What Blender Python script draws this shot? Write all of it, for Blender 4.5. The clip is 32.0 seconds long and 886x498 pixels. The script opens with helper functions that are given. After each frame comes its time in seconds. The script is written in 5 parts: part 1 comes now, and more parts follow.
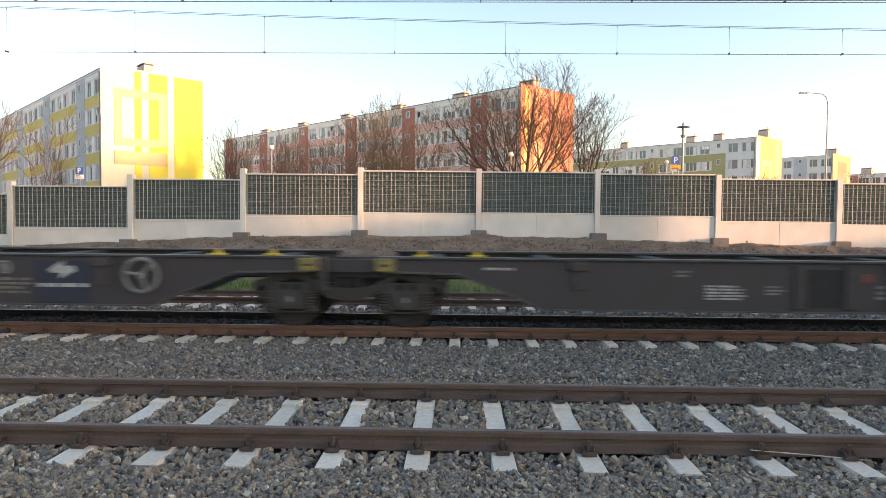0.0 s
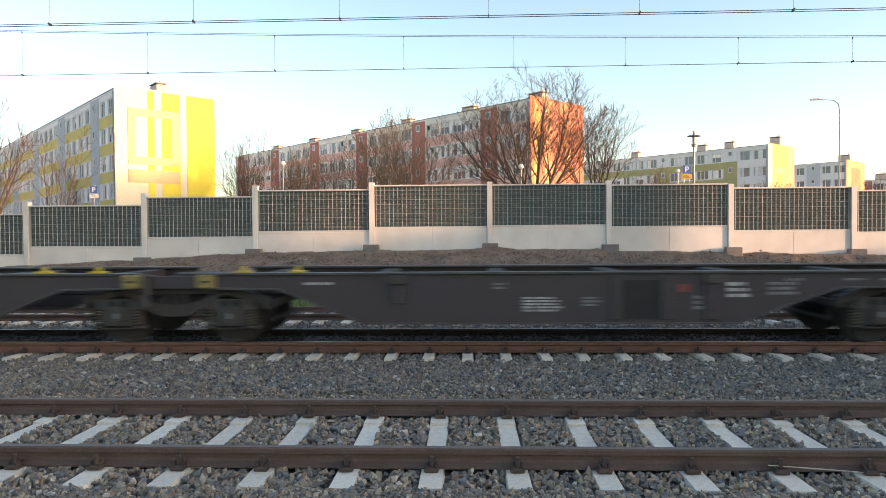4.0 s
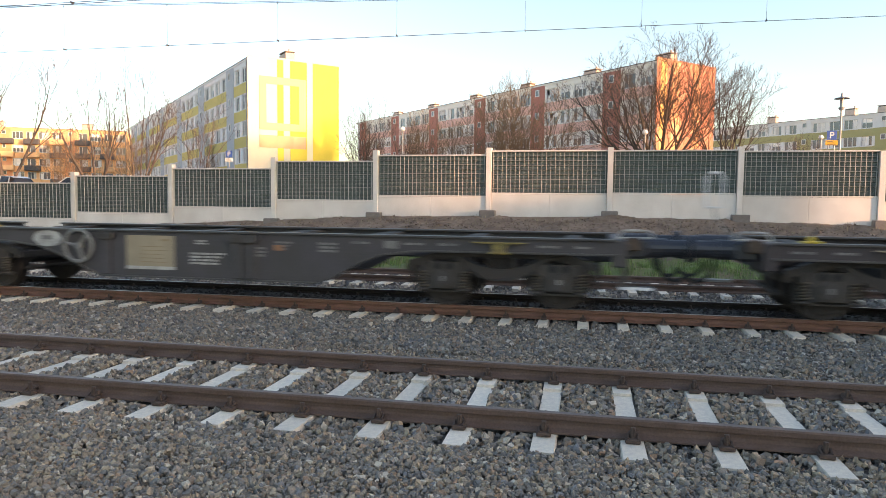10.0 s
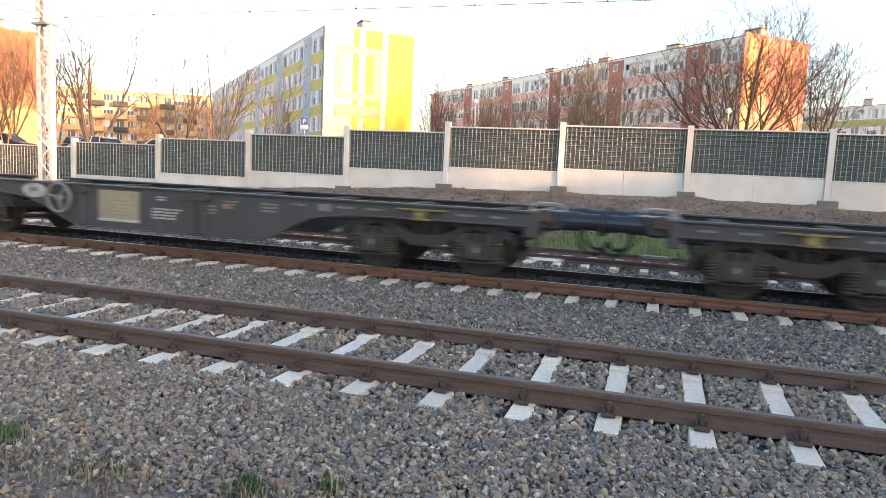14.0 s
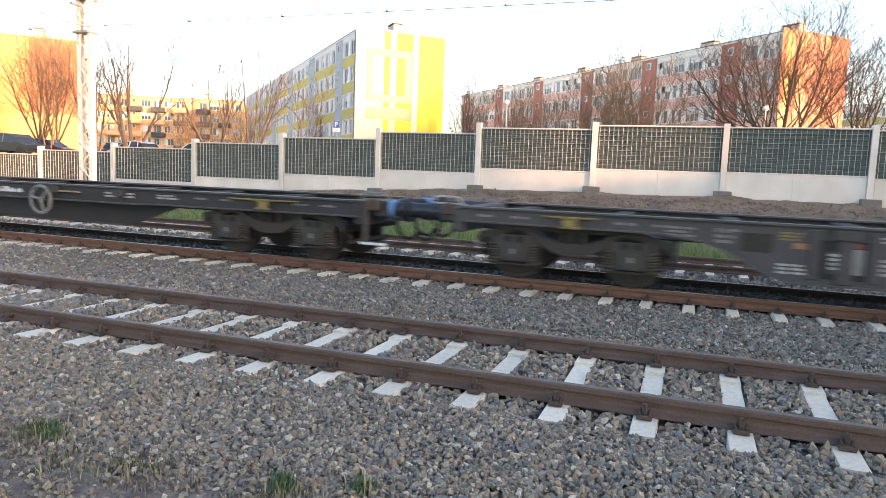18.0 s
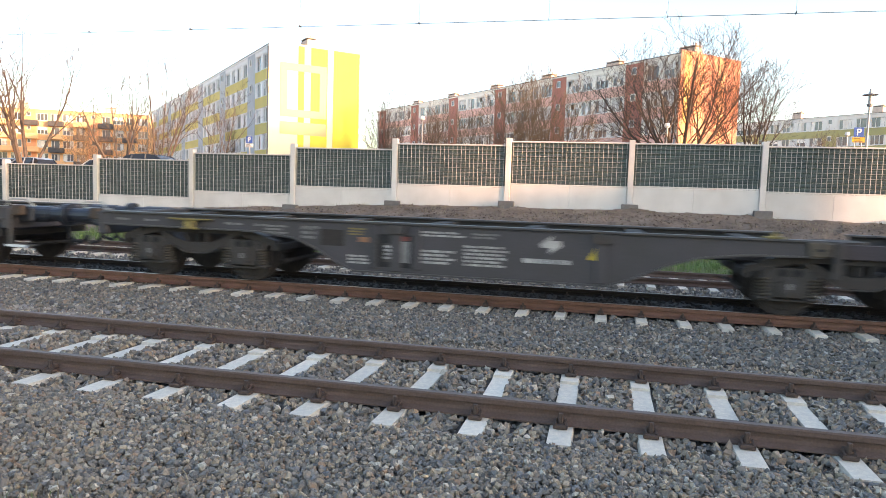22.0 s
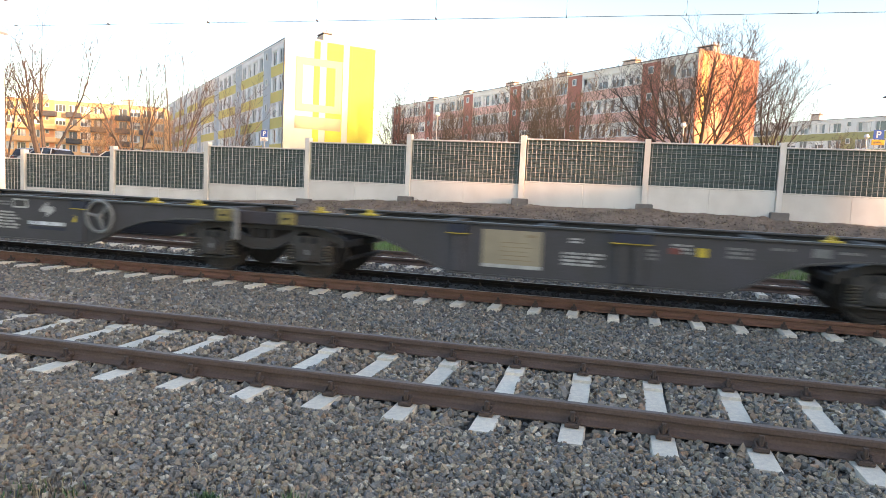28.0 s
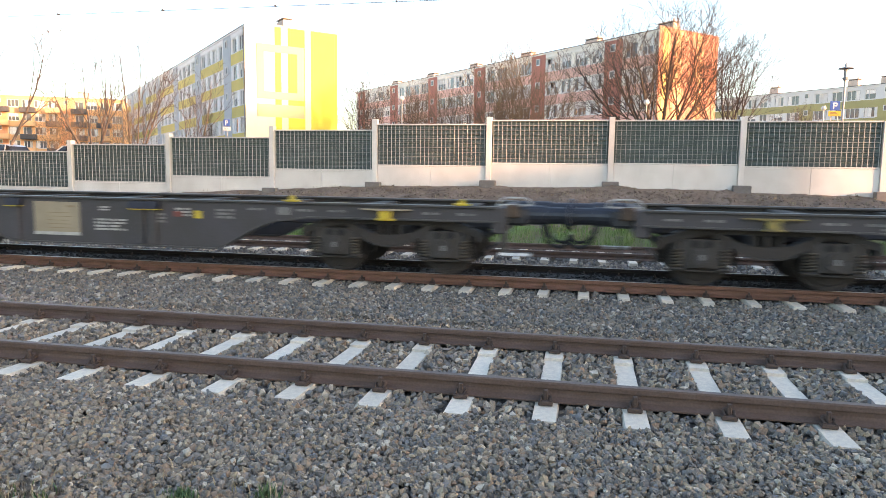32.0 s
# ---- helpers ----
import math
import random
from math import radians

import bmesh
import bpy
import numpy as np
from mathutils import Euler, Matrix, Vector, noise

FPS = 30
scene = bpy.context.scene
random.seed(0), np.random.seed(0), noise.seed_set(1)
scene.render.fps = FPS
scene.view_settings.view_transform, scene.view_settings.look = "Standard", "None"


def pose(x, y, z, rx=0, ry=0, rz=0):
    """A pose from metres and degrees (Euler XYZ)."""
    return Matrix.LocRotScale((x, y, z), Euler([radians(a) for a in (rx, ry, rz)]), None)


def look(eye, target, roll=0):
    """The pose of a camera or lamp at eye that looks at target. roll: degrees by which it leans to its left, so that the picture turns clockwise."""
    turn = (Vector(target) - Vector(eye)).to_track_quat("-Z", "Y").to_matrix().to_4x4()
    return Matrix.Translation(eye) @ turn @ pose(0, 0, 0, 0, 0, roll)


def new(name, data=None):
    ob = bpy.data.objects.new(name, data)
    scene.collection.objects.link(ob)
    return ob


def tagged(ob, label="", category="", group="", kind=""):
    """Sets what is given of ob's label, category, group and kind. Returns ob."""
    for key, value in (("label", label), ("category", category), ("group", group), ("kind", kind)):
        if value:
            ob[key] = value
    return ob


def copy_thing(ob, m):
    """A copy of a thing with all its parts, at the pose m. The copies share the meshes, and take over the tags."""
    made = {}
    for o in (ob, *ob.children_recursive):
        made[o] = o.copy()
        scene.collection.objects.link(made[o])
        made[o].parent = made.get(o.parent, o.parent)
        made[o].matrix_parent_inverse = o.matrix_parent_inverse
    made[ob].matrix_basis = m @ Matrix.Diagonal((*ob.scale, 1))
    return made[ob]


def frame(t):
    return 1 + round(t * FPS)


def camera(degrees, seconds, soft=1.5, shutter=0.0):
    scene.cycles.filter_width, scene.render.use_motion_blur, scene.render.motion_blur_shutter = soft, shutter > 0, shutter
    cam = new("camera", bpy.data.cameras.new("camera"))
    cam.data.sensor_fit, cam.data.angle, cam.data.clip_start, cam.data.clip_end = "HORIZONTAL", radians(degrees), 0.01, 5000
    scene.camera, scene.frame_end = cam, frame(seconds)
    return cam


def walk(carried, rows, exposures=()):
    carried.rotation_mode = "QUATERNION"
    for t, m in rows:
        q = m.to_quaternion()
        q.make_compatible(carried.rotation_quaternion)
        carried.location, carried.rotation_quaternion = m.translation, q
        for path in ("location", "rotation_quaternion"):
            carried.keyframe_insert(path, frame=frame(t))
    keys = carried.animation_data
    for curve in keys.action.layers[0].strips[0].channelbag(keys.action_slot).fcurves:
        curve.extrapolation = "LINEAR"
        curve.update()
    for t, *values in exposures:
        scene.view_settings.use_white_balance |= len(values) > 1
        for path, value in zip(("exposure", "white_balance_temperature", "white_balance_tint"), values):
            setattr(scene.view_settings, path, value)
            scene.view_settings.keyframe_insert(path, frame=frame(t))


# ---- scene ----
cam = camera(66.0, 32.0, soft=0.8, shutter=0.33)
PATH = [
    (0, (0.918, -4.073, 1.616), (0.874, -2.075, 1.54), 0.5),
    (0.5, (0.898, -4.067, 1.63), (0.853, -2.069, 1.561), 0.8),
    (1, (0.899, -4.069, 1.631), (0.847, -2.071, 1.579), 0.9),
    (1.5, (0.901, -4.09, 1.635), (0.835, -2.092, 1.594), 0.6),
    (2, (0.897, -4.08, 1.628), (0.813, -2.082, 1.594), 0.2),
    (2.5, (0.901, -4.077, 1.633), (0.788, -2.08, 1.599), -0.3),
    (4.5, (0.932, -4.078, 1.651), (0.901, -2.078, 1.605), -0.5),
    (5, (0.944, -4.076, 1.647), (0.999, -2.078, 1.593), -0.4),
    (5.5, (0.951, -4.091, 1.657), (1.052, -2.095, 1.604), -0.6),
    (6, (0.941, -4.096, 1.652), (1.055, -2.1, 1.615), -0.5),
    (6.5, (0.926, -4.084, 1.649), (0.967, -2.084, 1.622), -0.6),
    (7, (0.927, -4.072, 1.644), (0.899, -2.072, 1.619), -0.5),
    (7.5, (0.913, -4.064, 1.639), (0.78, -2.069, 1.611), -0.5),
    (8, (0.909, -4.061, 1.632), (0.708, -2.072, 1.595), -0.1),
    (8.5, (0.917, -4.059, 1.629), (0.668, -2.076, 1.576), 0.0),
    (9, (0.913, -4.066, 1.623), (0.616, -2.09, 1.553), 0.2),
    (9.5, (0.916, -4.051, 1.624), (0.558, -2.086, 1.524), 0.2),
    (10, (0.907, -4.047, 1.618), (0.495, -2.095, 1.481), 0.6),
    (10.5, (0.906, -4.055, 1.628), (0.525, -2.094, 1.521), 1.0),
    (11, (0.901, -4.046, 1.62), (0.53, -2.082, 1.532), 1.5),
    (11.5, (0.893, -4.013, 1.605), (0.507, -2.054, 1.499), 1.9),
    (12, (0.881, -4.008, 1.599), (0.468, -2.057, 1.457), 2.3),
    (12.5, (0.867, -4.007, 1.598), (0.396, -2.071, 1.419), 2.5),
    (13, (0.871, -4.012, 1.602), (0.34, -2.094, 1.401), 2.8),
    (13.5, (0.874, -4.015, 1.601), (0.308, -2.108, 1.39), 2.7),
    (14, (0.873, -4.014, 1.601), (0.276, -2.117, 1.381), 2.7),
    (14.5, (0.873, -3.997, 1.593), (0.245, -2.112, 1.364), 2.4),
    (15, (0.873, -3.994, 1.593), (0.217, -2.119, 1.356), 2.0),
    (15.5, (0.869, -3.991, 1.592), (0.191, -2.126, 1.35), 1.8),
    (17.5, (0.869, -3.995, 1.593), (0.18, -2.131, 1.372), 2.2),
    (18, (0.864, -4.0, 1.59), (0.18, -2.134, 1.371), 2.2),
    (18.5, (0.861, -4.004, 1.594), (0.187, -2.134, 1.375), 2.3),
    (19, (0.865, -3.997, 1.58), (0.21, -2.12, 1.362), 2.1),
    (19.5, (0.868, -3.997, 1.593), (0.239, -2.112, 1.37), 2.0),
    (20, (0.871, -4.0, 1.594), (0.272, -2.104, 1.375), 1.7),
    (20.5, (0.875, -4.013, 1.602), (0.32, -2.103, 1.396), 1.7),
    (21, (0.874, -4.012, 1.602), (0.363, -2.088, 1.412), 1.6),
    (21.5, (0.874, -4.011, 1.602), (0.398, -2.077, 1.426), 1.7),
    (22, (0.877, -4.011, 1.602), (0.418, -2.071, 1.435), 1.8),
    (22.5, (0.883, -4.021, 1.606), (0.427, -2.08, 1.442), 1.7),
    (23, (0.881, -4.012, 1.597), (0.403, -2.076, 1.436), 1.4),
    (23.5, (0.882, -4.014, 1.603), (0.386, -2.084, 1.44), 1.2),
    (24, (0.884, -4.006, 1.6), (0.38, -2.077, 1.437), 1.0),
    (24.5, (0.879, -4.004, 1.598), (0.37, -2.077, 1.437), 1.0),
    (25, (0.881, -4.005, 1.595), (0.371, -2.078, 1.434), 1.2),
    (25.5, (0.88, -4.008, 1.6), (0.372, -2.081, 1.435), 1.2),
    (27.5, (0.865, -4.012, 1.598), (0.366, -2.083, 1.428), 2.5),
    (28, (0.862, -4.0, 1.593), (0.369, -2.07, 1.415), 2.7),
    (28.5, (0.862, -3.999, 1.596), (0.375, -2.069, 1.405), 2.4),
    (29, (0.866, -3.985, 1.589), (0.396, -2.052, 1.386), 2.1),
    (29.5, (0.867, -3.992, 1.595), (0.418, -2.055, 1.381), 1.3),
    (30, (0.872, -3.987, 1.594), (0.436, -2.047, 1.379), 0.9),
    (30.5, (0.867, -3.999, 1.593), (0.44, -2.057, 1.38), 1.0),
    (31, (0.87, -3.995, 1.597), (0.447, -2.052, 1.383), 0.9),
    (31.5, (0.871, -4.004, 1.596), (0.456, -2.059, 1.38), 0.8),
    (32, (0.872, -3.99, 1.593), (0.466, -2.045, 1.371), 0.8),
]
EXPOSURES = [(0, 0.49, 7500, 18), (3, 0.43, 7350, 16), (5, 0.38, 7150, 15), (8, 0.31, 7000, 13.5), (9, 0.33, 7200, 15), (10.5, 0.60, 7450, 18), (12, 0.61, 7370, 18), (14, 0.95, 7200, 19), (20, 0.99, 7160, 19), (24, 0.86, 7220, 18), (28, 0.81, 7250, 18), (32, 1.0, 7250, 18)]
walk(cam, [(t, look(eye, target, roll)) for t, eye, target, roll in PATH], EXPOSURES)
SKY, SUNE = 0.45, 6.2

# ---- light ----
SUN_DIR = Vector((0.945, -0.305, 0.118)).normalized()
elev = math.asin(SUN_DIR.z)
world = bpy.data.worlds.new("evening_sky")
scene.world = world
world.use_nodes = True
wn = world.node_tree
sky = wn.nodes.new("ShaderNodeTexSky")
sky.sky_type, sky.sun_disc = "NISHITA", False
sky.sun_elevation, sky.sun_rotation = elev, math.atan2(SUN_DIR.x, SUN_DIR.y)
sky.air_density, sky.dust_density, sky.ozone_density = 0.9, 1.3, 1.5
bg = wn.nodes["Background"]
bg.inputs["Strength"].default_value = SKY
wn.links.new(sky.outputs["Color"], bg.inputs["Color"])
sun = new("sun", bpy.data.lights.new("sun", "SUN"))
sun.data.energy, sun.data.angle, sun.data.color = SUNE, radians(1.5), (1.0, 0.61, 0.37)
sun.matrix_world = look(SUN_DIR * 60, (0, 0, 0))


# ---- materials ----
def mat(name, col, rough=0.7, metal=0.0, var=0.25, scale=6.0, bump=0.15, bscale=40.0, tint=None, rnd=0.0, island=False, spec=0.5):
    """A surface with two scales of variation; tint: the colour of its stains; rnd: how much pieces differ."""
    m = bpy.data.materials.new(name)
    m.use_nodes = True
    t = m.node_tree
    n, l = t.nodes, t.links
    b = n["Principled BSDF"]
    b.inputs["Roughness"].default_value, b.inputs["Metallic"].default_value = rough, metal
    b.inputs["Specular IOR Level"].default_value = spec
    tc = n.new("ShaderNodeTexCoord")
    big, fine = n.new("ShaderNodeTexNoise"), n.new("ShaderNodeTexNoise")
    big.inputs["Scale"].default_value, fine.inputs["Scale"].default_value = scale, bscale
    big.inputs["Detail"].default_value, fine.inputs["Detail"].default_value = 5.0, 4.0
    for k in (big, fine):
        l.new(tc.outputs["Object"], k.inputs["Vector"])
    ramp = n.new("ShaderNodeValToRGB")
    ramp.color_ramp.elements[0].position, ramp.color_ramp.elements[1].position = 0.35, 0.68
    c = Vector(col)
    s = Vector(tint) if tint else c * (1 - var)
    ramp.color_ramp.elements[0].color = (*s, 1)
    ramp.color_ramp.elements[1].color = (*c, 1)
    l.new(big.outputs["Fac"], ramp.inputs["Fac"])
    hsv = n.new("ShaderNodeHueSaturation")
    l.new(ramp.outputs["Color"], hsv.inputs["Color"])
    val = n.new("ShaderNodeMapRange")
    val.inputs["From Min"].default_value, val.inputs["From Max"].default_value = 0.25, 0.75
    val.inputs["To Min"].default_value, val.inputs["To Max"].default_value = 1 - var * 0.6, 1 + var * 0.6
    l.new(fine.outputs["Fac"], val.inputs["Value"])
    if rnd:
        src = n.new("ShaderNodeNewGeometry") if island else n.new("ShaderNodeObjectInfo")
        r2 = n.new("ShaderNodeMapRange")
        r2.inputs["To Min"].default_value, r2.inputs["To Max"].default_value = 1 - rnd, 1 + rnd
        l.new(src.outputs["Random Per Island" if island else "Random"], r2.inputs["Value"])
        mul = n.new("ShaderNodeMath")
        mul.operation = "MULTIPLY"
        l.new(val.outputs["Result"], mul.inputs[0])
        l.new(r2.outputs["Result"], mul.inputs[1])
        l.new(mul.outputs[0], hsv.inputs["Value"])
    else:
        l.new(val.outputs["Result"], hsv.inputs["Value"])
    l.new(hsv.outputs["Color"], b.inputs["Base Color"])
    bp = n.new("ShaderNodeBump")
    bp.inputs["Strength"].default_value, bp.inputs["Distance"].default_value = bump, 0.02
    l.new(fine.outputs["Fac"], bp.inputs["Height"])
    l.new(bp.outputs["Normal"], b.inputs["Normal"])
    return m


def stone_mat(name, cols, rough=0.85):
    """Broken stone: every piece takes its own colour from a ramp."""
    m = mat(name, (0.3, 0.3, 0.3), rough, var=0.3, scale=30, bump=0.4, bscale=120)
    t = m.node_tree
    n, l = t.nodes, t.links
    geo, ramp, mix = n.new("ShaderNodeNewGeometry"), n.new("ShaderNodeValToRGB"), n.new("ShaderNodeMixRGB")
    ramp.color_ramp.interpolation = "CONSTANT"
    while len(ramp.color_ramp.elements) < len(cols):
        ramp.color_ramp.elements.new(0.5)
    for i, (e, c) in enumerate(zip(ramp.color_ramp.elements, cols)):
        e.position, e.color = i / len(cols), (*c, 1)
    l.new(geo.outputs["Random Per Island"], ramp.inputs["Fac"])
    hsv = next(k for k in n if k.type == "HUE_SAT")
    l.new(ramp.outputs["Color"], hsv.inputs["Color"])
    return m


M = {
    "ballast": stone_mat("ballast_stone", [(0.217, 0.186, 0.155), (0.148, 0.134, 0.119), (0.281, 0.223, 0.164), (0.223, 0.195, 0.159), (0.327, 0.262, 0.182), (0.163, 0.156, 0.146), (0.234, 0.211, 0.185), (0.445, 0.400, 0.326), (0.284, 0.195, 0.135), (0.122, 0.112, 0.103), (0.201, 0.178, 0.151), (0.307, 0.250, 0.186), (0.176, 0.173, 0.173), (0.253, 0.201, 0.149), (0.191, 0.167, 0.142), (0.359, 0.300, 0.219)]),
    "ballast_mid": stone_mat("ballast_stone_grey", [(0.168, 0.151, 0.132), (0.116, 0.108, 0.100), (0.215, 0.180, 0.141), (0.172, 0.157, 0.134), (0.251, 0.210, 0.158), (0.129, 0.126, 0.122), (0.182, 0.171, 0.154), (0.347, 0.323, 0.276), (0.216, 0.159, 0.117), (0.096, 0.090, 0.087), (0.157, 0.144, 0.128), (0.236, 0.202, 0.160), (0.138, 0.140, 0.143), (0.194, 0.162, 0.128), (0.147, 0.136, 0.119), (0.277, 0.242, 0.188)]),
    "ballast_dark": stone_mat("ballast_stone_far", [(0.224, 0.194, 0.176), (0.177, 0.163, 0.150), (0.295, 0.250, 0.202), (0.248, 0.225, 0.208), (0.189, 0.181, 0.176), (0.354, 0.312, 0.260)]),
    "dirt": mat("trackside_dirt", (.235, .18, .148), .95, var=.5, scale=7, bump=1, bscale=55, tint=(.115, .088, .075)),
    # Near black: oil, with the train's shade put into the colour.
    "oily_shaded": mat("oily_shaded_track_stone", (.020, .0165, .015), .7, var=.4, scale=12, bump=.9, bscale=50),
    "bed": mat("ballast_bed_fines", (.10, .085, .074), .95, var=.4, scale=20, bump=.8, bscale=60),
    "concrete_sleeper": mat("sleeper_concrete", (.74, .66, .54), .88, var=.16, scale=26, bump=.35, bscale=110, tint=(.62, .555, .47), rnd=.09),
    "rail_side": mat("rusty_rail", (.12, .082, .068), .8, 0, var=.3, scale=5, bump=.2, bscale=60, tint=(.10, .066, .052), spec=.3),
    # Lit and shaded rail colours: brighter rust, then near black for grease and train shade.
    "rail_lit": mat("rusty_rail_lit", (.19, .092, .062), .8, .1, var=.3, scale=5, bump=.2, bscale=60, tint=(.15, .075, .046)),
    "rail_shaded_greasy": mat("train_shaded_greasy_rail", (.036, .026, .022), .75, 0, var=.35, scale=5, bump=.2, bscale=60, tint=(.024, .018, .016), spec=.3),
    "rail_dull": mat("rail_dull_band", (.15, .115, .10), .6, .2, var=.25, scale=3, bump=.1, bscale=30, tint=(.12, .085, .07)),
    "rail_top": mat("rail_running_band", (.42, .40, .39), .3, .9, var=.2, scale=3, bump=.05, bscale=30),
    "dry_stick": mat("dry_stick", (.55, .47, .37), .9, var=.25, scale=9, bump=.2, bscale=60),
    "clip": mat("rusty_fastener", (.088, .058, .046), .8, .1, var=.4, scale=30, bump=.3, bscale=120),
    "soil": mat("bare_soil", (.22, .16, .125), .95, var=.4, scale=1.4, bump=.9, bscale=9, tint=(.13, .092, .068)),
    "grass_ground": mat("rough_turf", (.10, .17, .045), .95, var=.4, scale=1.2, bump=.8, bscale=18, tint=(.15, .12, .07)),
    "grass": mat("grass_blades", (.14, .25, .06), .8, var=.35, scale=6, bump=0, bscale=30, tint=(.13, .16, .05), rnd=.35, island=True),
    "grass_dark": mat("short_grass_blades", (.062, .145, .060), .8, var=.35, scale=6, bump=0, bscale=30, tint=(.10, .13, .05), rnd=.35, island=True),
    "dry_grass": mat("dry_grass_blades", (.33, .27, .17), .85, var=.3, scale=6, bump=0, bscale=30, rnd=.3, island=True),
    "dead_grass": mat("dead_grass_blades", (.20, .165, .13), .9, var=.3, scale=6, bump=0, bscale=30, rnd=.4, island=True),
    "concrete": mat("precast_concrete", (.71, .665, .62), .85, var=.14, scale=1.3, bump=.15, bscale=45, tint=(.61, .565, .52), rnd=.05),
    "concrete_cap": mat("weathered_concrete", (.21, .185, .17), .9, var=.25, scale=5, bump=.4, bscale=40),
    "absorber": mat("green_absorber_mat", (.074, .106, .104), .9, var=.35, scale=2.2, bump=.4, bscale=30, tint=(.076, .108, .086)),
    "absorber_rib": mat("green_absorber_rib", (.105, .14, .134), .85, var=.3, scale=3, bump=.3, bscale=30),
    "bar": mat("pale_wooden_batten", (.48, .46, .425), .75, var=.2, scale=10, bump=.1, bscale=60, rnd=.15, island=True),
    "wagon": mat("charcoal_wagon_paint", (.057, .049, .055), .62, .05, var=.3, scale=1.6, bump=.08, bscale=35, tint=(.056, .048, .048), spec=.3),
    "wagon_c": mat("slate_wagon_paint", (.072, .068, .075), .6, .05, var=.22, scale=1.8, bump=.08, bscale=35, tint=(.063, .060, .061), spec=.3),
    "wagon_d": mat("dark_blue_grey_wagon_paint", (.040, .039, .049), .6, .05, var=.25, scale=1.6, bump=.08, bscale=35, tint=(.036, .033, .034), spec=.3),
    # Lighter than the wagon paint: sky light on the edges put into the colour.
    "flange": mat("skylit_sill_edge", (.085, .082, .08), .5, .2, var=.35, scale=3, bump=.1, bscale=50),
    "bogie": mat("grimy_bogie", (.034, .030, .028), .75, .1, var=.45, scale=5, bump=.3, bscale=50, tint=(.030, .024, .020)),
    "bogie_frame": mat("dusty_bogie_frame", (.044, .040, .039), .75, .1, var=.4, scale=5, bump=.3, bscale=50, tint=(.045, .038, .034)),
    "axle_box": mat("grey_axle_box", (.064, .060, .060), .7, .1, var=.35, scale=7, bump=.2, bscale=50, tint=(.05, .042, .036)),
    "wheel": mat("brown_wheel", (.042, .034, .031), .7, .1, var=.35, scale=6, bump=.15, bscale=50),
    "rim": mat("grey_handwheel_paint", (.21, .215, .21), .55, var=.3, scale=9, bump=.05, bscale=50, tint=(.17, .17, .165)),
    "spring": mat("spring_steel", (.11, .094, .074), .7, .1, var=.3, scale=20, bump=.1, bscale=80),
    "yellow": mat("yellow_paint", (.62, .46, .035), .5, var=.25, scale=9, bump=.08, bscale=50, tint=(.42, .30, .04)),
    "yellow_dull": mat("dirty_yellow_paint", (.30, .235, .06), .6, var=.35, scale=12, bump=.08, bscale=50, tint=(.13, .10, .05)),
    "white": mat("white_marking", (.46, .46, .44), .6, var=.35, scale=7, bump=.03, bscale=60, tint=(.27, .265, .255)),
    "spray_white": mat("white_spray_paint", (.72, .74, .76), .6, var=.25, scale=7, bump=.03, bscale=60),
    "grey_mark": mat("faded_marking", (.20, .20, .195), .7, var=.35, scale=9, bump=.03, bscale=60),
    "beige": mat("beige_panel", (.34, .285, .20), .7, var=.14, scale=3, bump=.05, bscale=60, tint=(.28, .235, .165)),
    "ochre_text": mat("panel_print", (.30, .23, .14), .7, var=.2, scale=9, bump=.02, bscale=60),
    "warm_mark": mat("faded_warm_marking", (.185, .165, .145), .7, var=.4, scale=9, bump=.03, bscale=60, tint=(.11, .095, .085)),
    "tan_casting": mat("tan_painted_casting", (.125, .10, .068), .7, var=.4, scale=8, bump=.1, bscale=50, tint=(.07, .056, .042)),
    "rusty_end": mat("rusty_end_fitting", (.085, .058, .040), .8, var=.4, scale=9, bump=.2, bscale=60, tint=(.06, .042, .032)),
    "navy": mat("navy_panel", (.021, .025, .046), .55, var=.2, scale=4, bump=.05, bscale=40),
    "cyan": mat("cyan_sticker", (.07, .30, .42), .5, var=.2, scale=9, bump=.02, bscale=60),
    "red": mat("red_mark", (.20, .055, .045), .6, var=.25, scale=9, bump=.02, bscale=60),
    "orange": mat("orange_mark", (.30, .15, .08), .6, var=.25, scale=9, bump=.02, bscale=60),
    "blue": mat("blue_paint", (.12, .30, .62), .5, var=.2, scale=6, bump=.05, bscale=50),
    "hose": mat("black_rubber", (.018, .018, .018), .75, var=.3, scale=10, bump=.1, bscale=60),
    "steel": mat("buffer_steel", (.04, .045, .058), .38, .3, var=.3, scale=5, bump=.08, bscale=50),
    "wire": mat("copper_contact_wire", (.05, .052, .06), .6, .2, var=.2, scale=3, bump=0, bscale=30),
    "mast": mat("painted_lattice_mast", (.76, .70, .65), .6, .2, var=.2, scale=3, bump=.1, bscale=30),
    "bark": mat("grey_brown_bark", (.080, .059, .048), .9, var=.35, scale=6, bump=.3, bscale=40),
    "bark_red": mat("reddish_twigs", (.21, .145, .092), .9, var=.3, scale=6, bump=.1, bscale=40),
    "bark_pale": mat("pale_bark", (.105, .078, .064), .9, var=.3, scale=6, bump=.2, bscale=40),
    # Base colour raised to stand for reflected sky and net curtains.
    "glass": mat("sky_paled_window_glass", (.11, .125, .14), .08, 0, var=.2, scale=.6, bump=0, bscale=10, spec=.8, rnd=.4),
    "car_glass": mat("tinted_car_glass", (.02, .022, .026), .12, 0, var=.1, scale=2, bump=0, bscale=10),
    "frame": mat("white_window_frame", (.72, .72, .70), .5, var=.08, scale=4, bump=.02, bscale=40),
    "curtain": mat("pale_curtain", (.78, .76, .72), .9, var=.2, scale=2, bump=.05, bscale=30, rnd=.25),
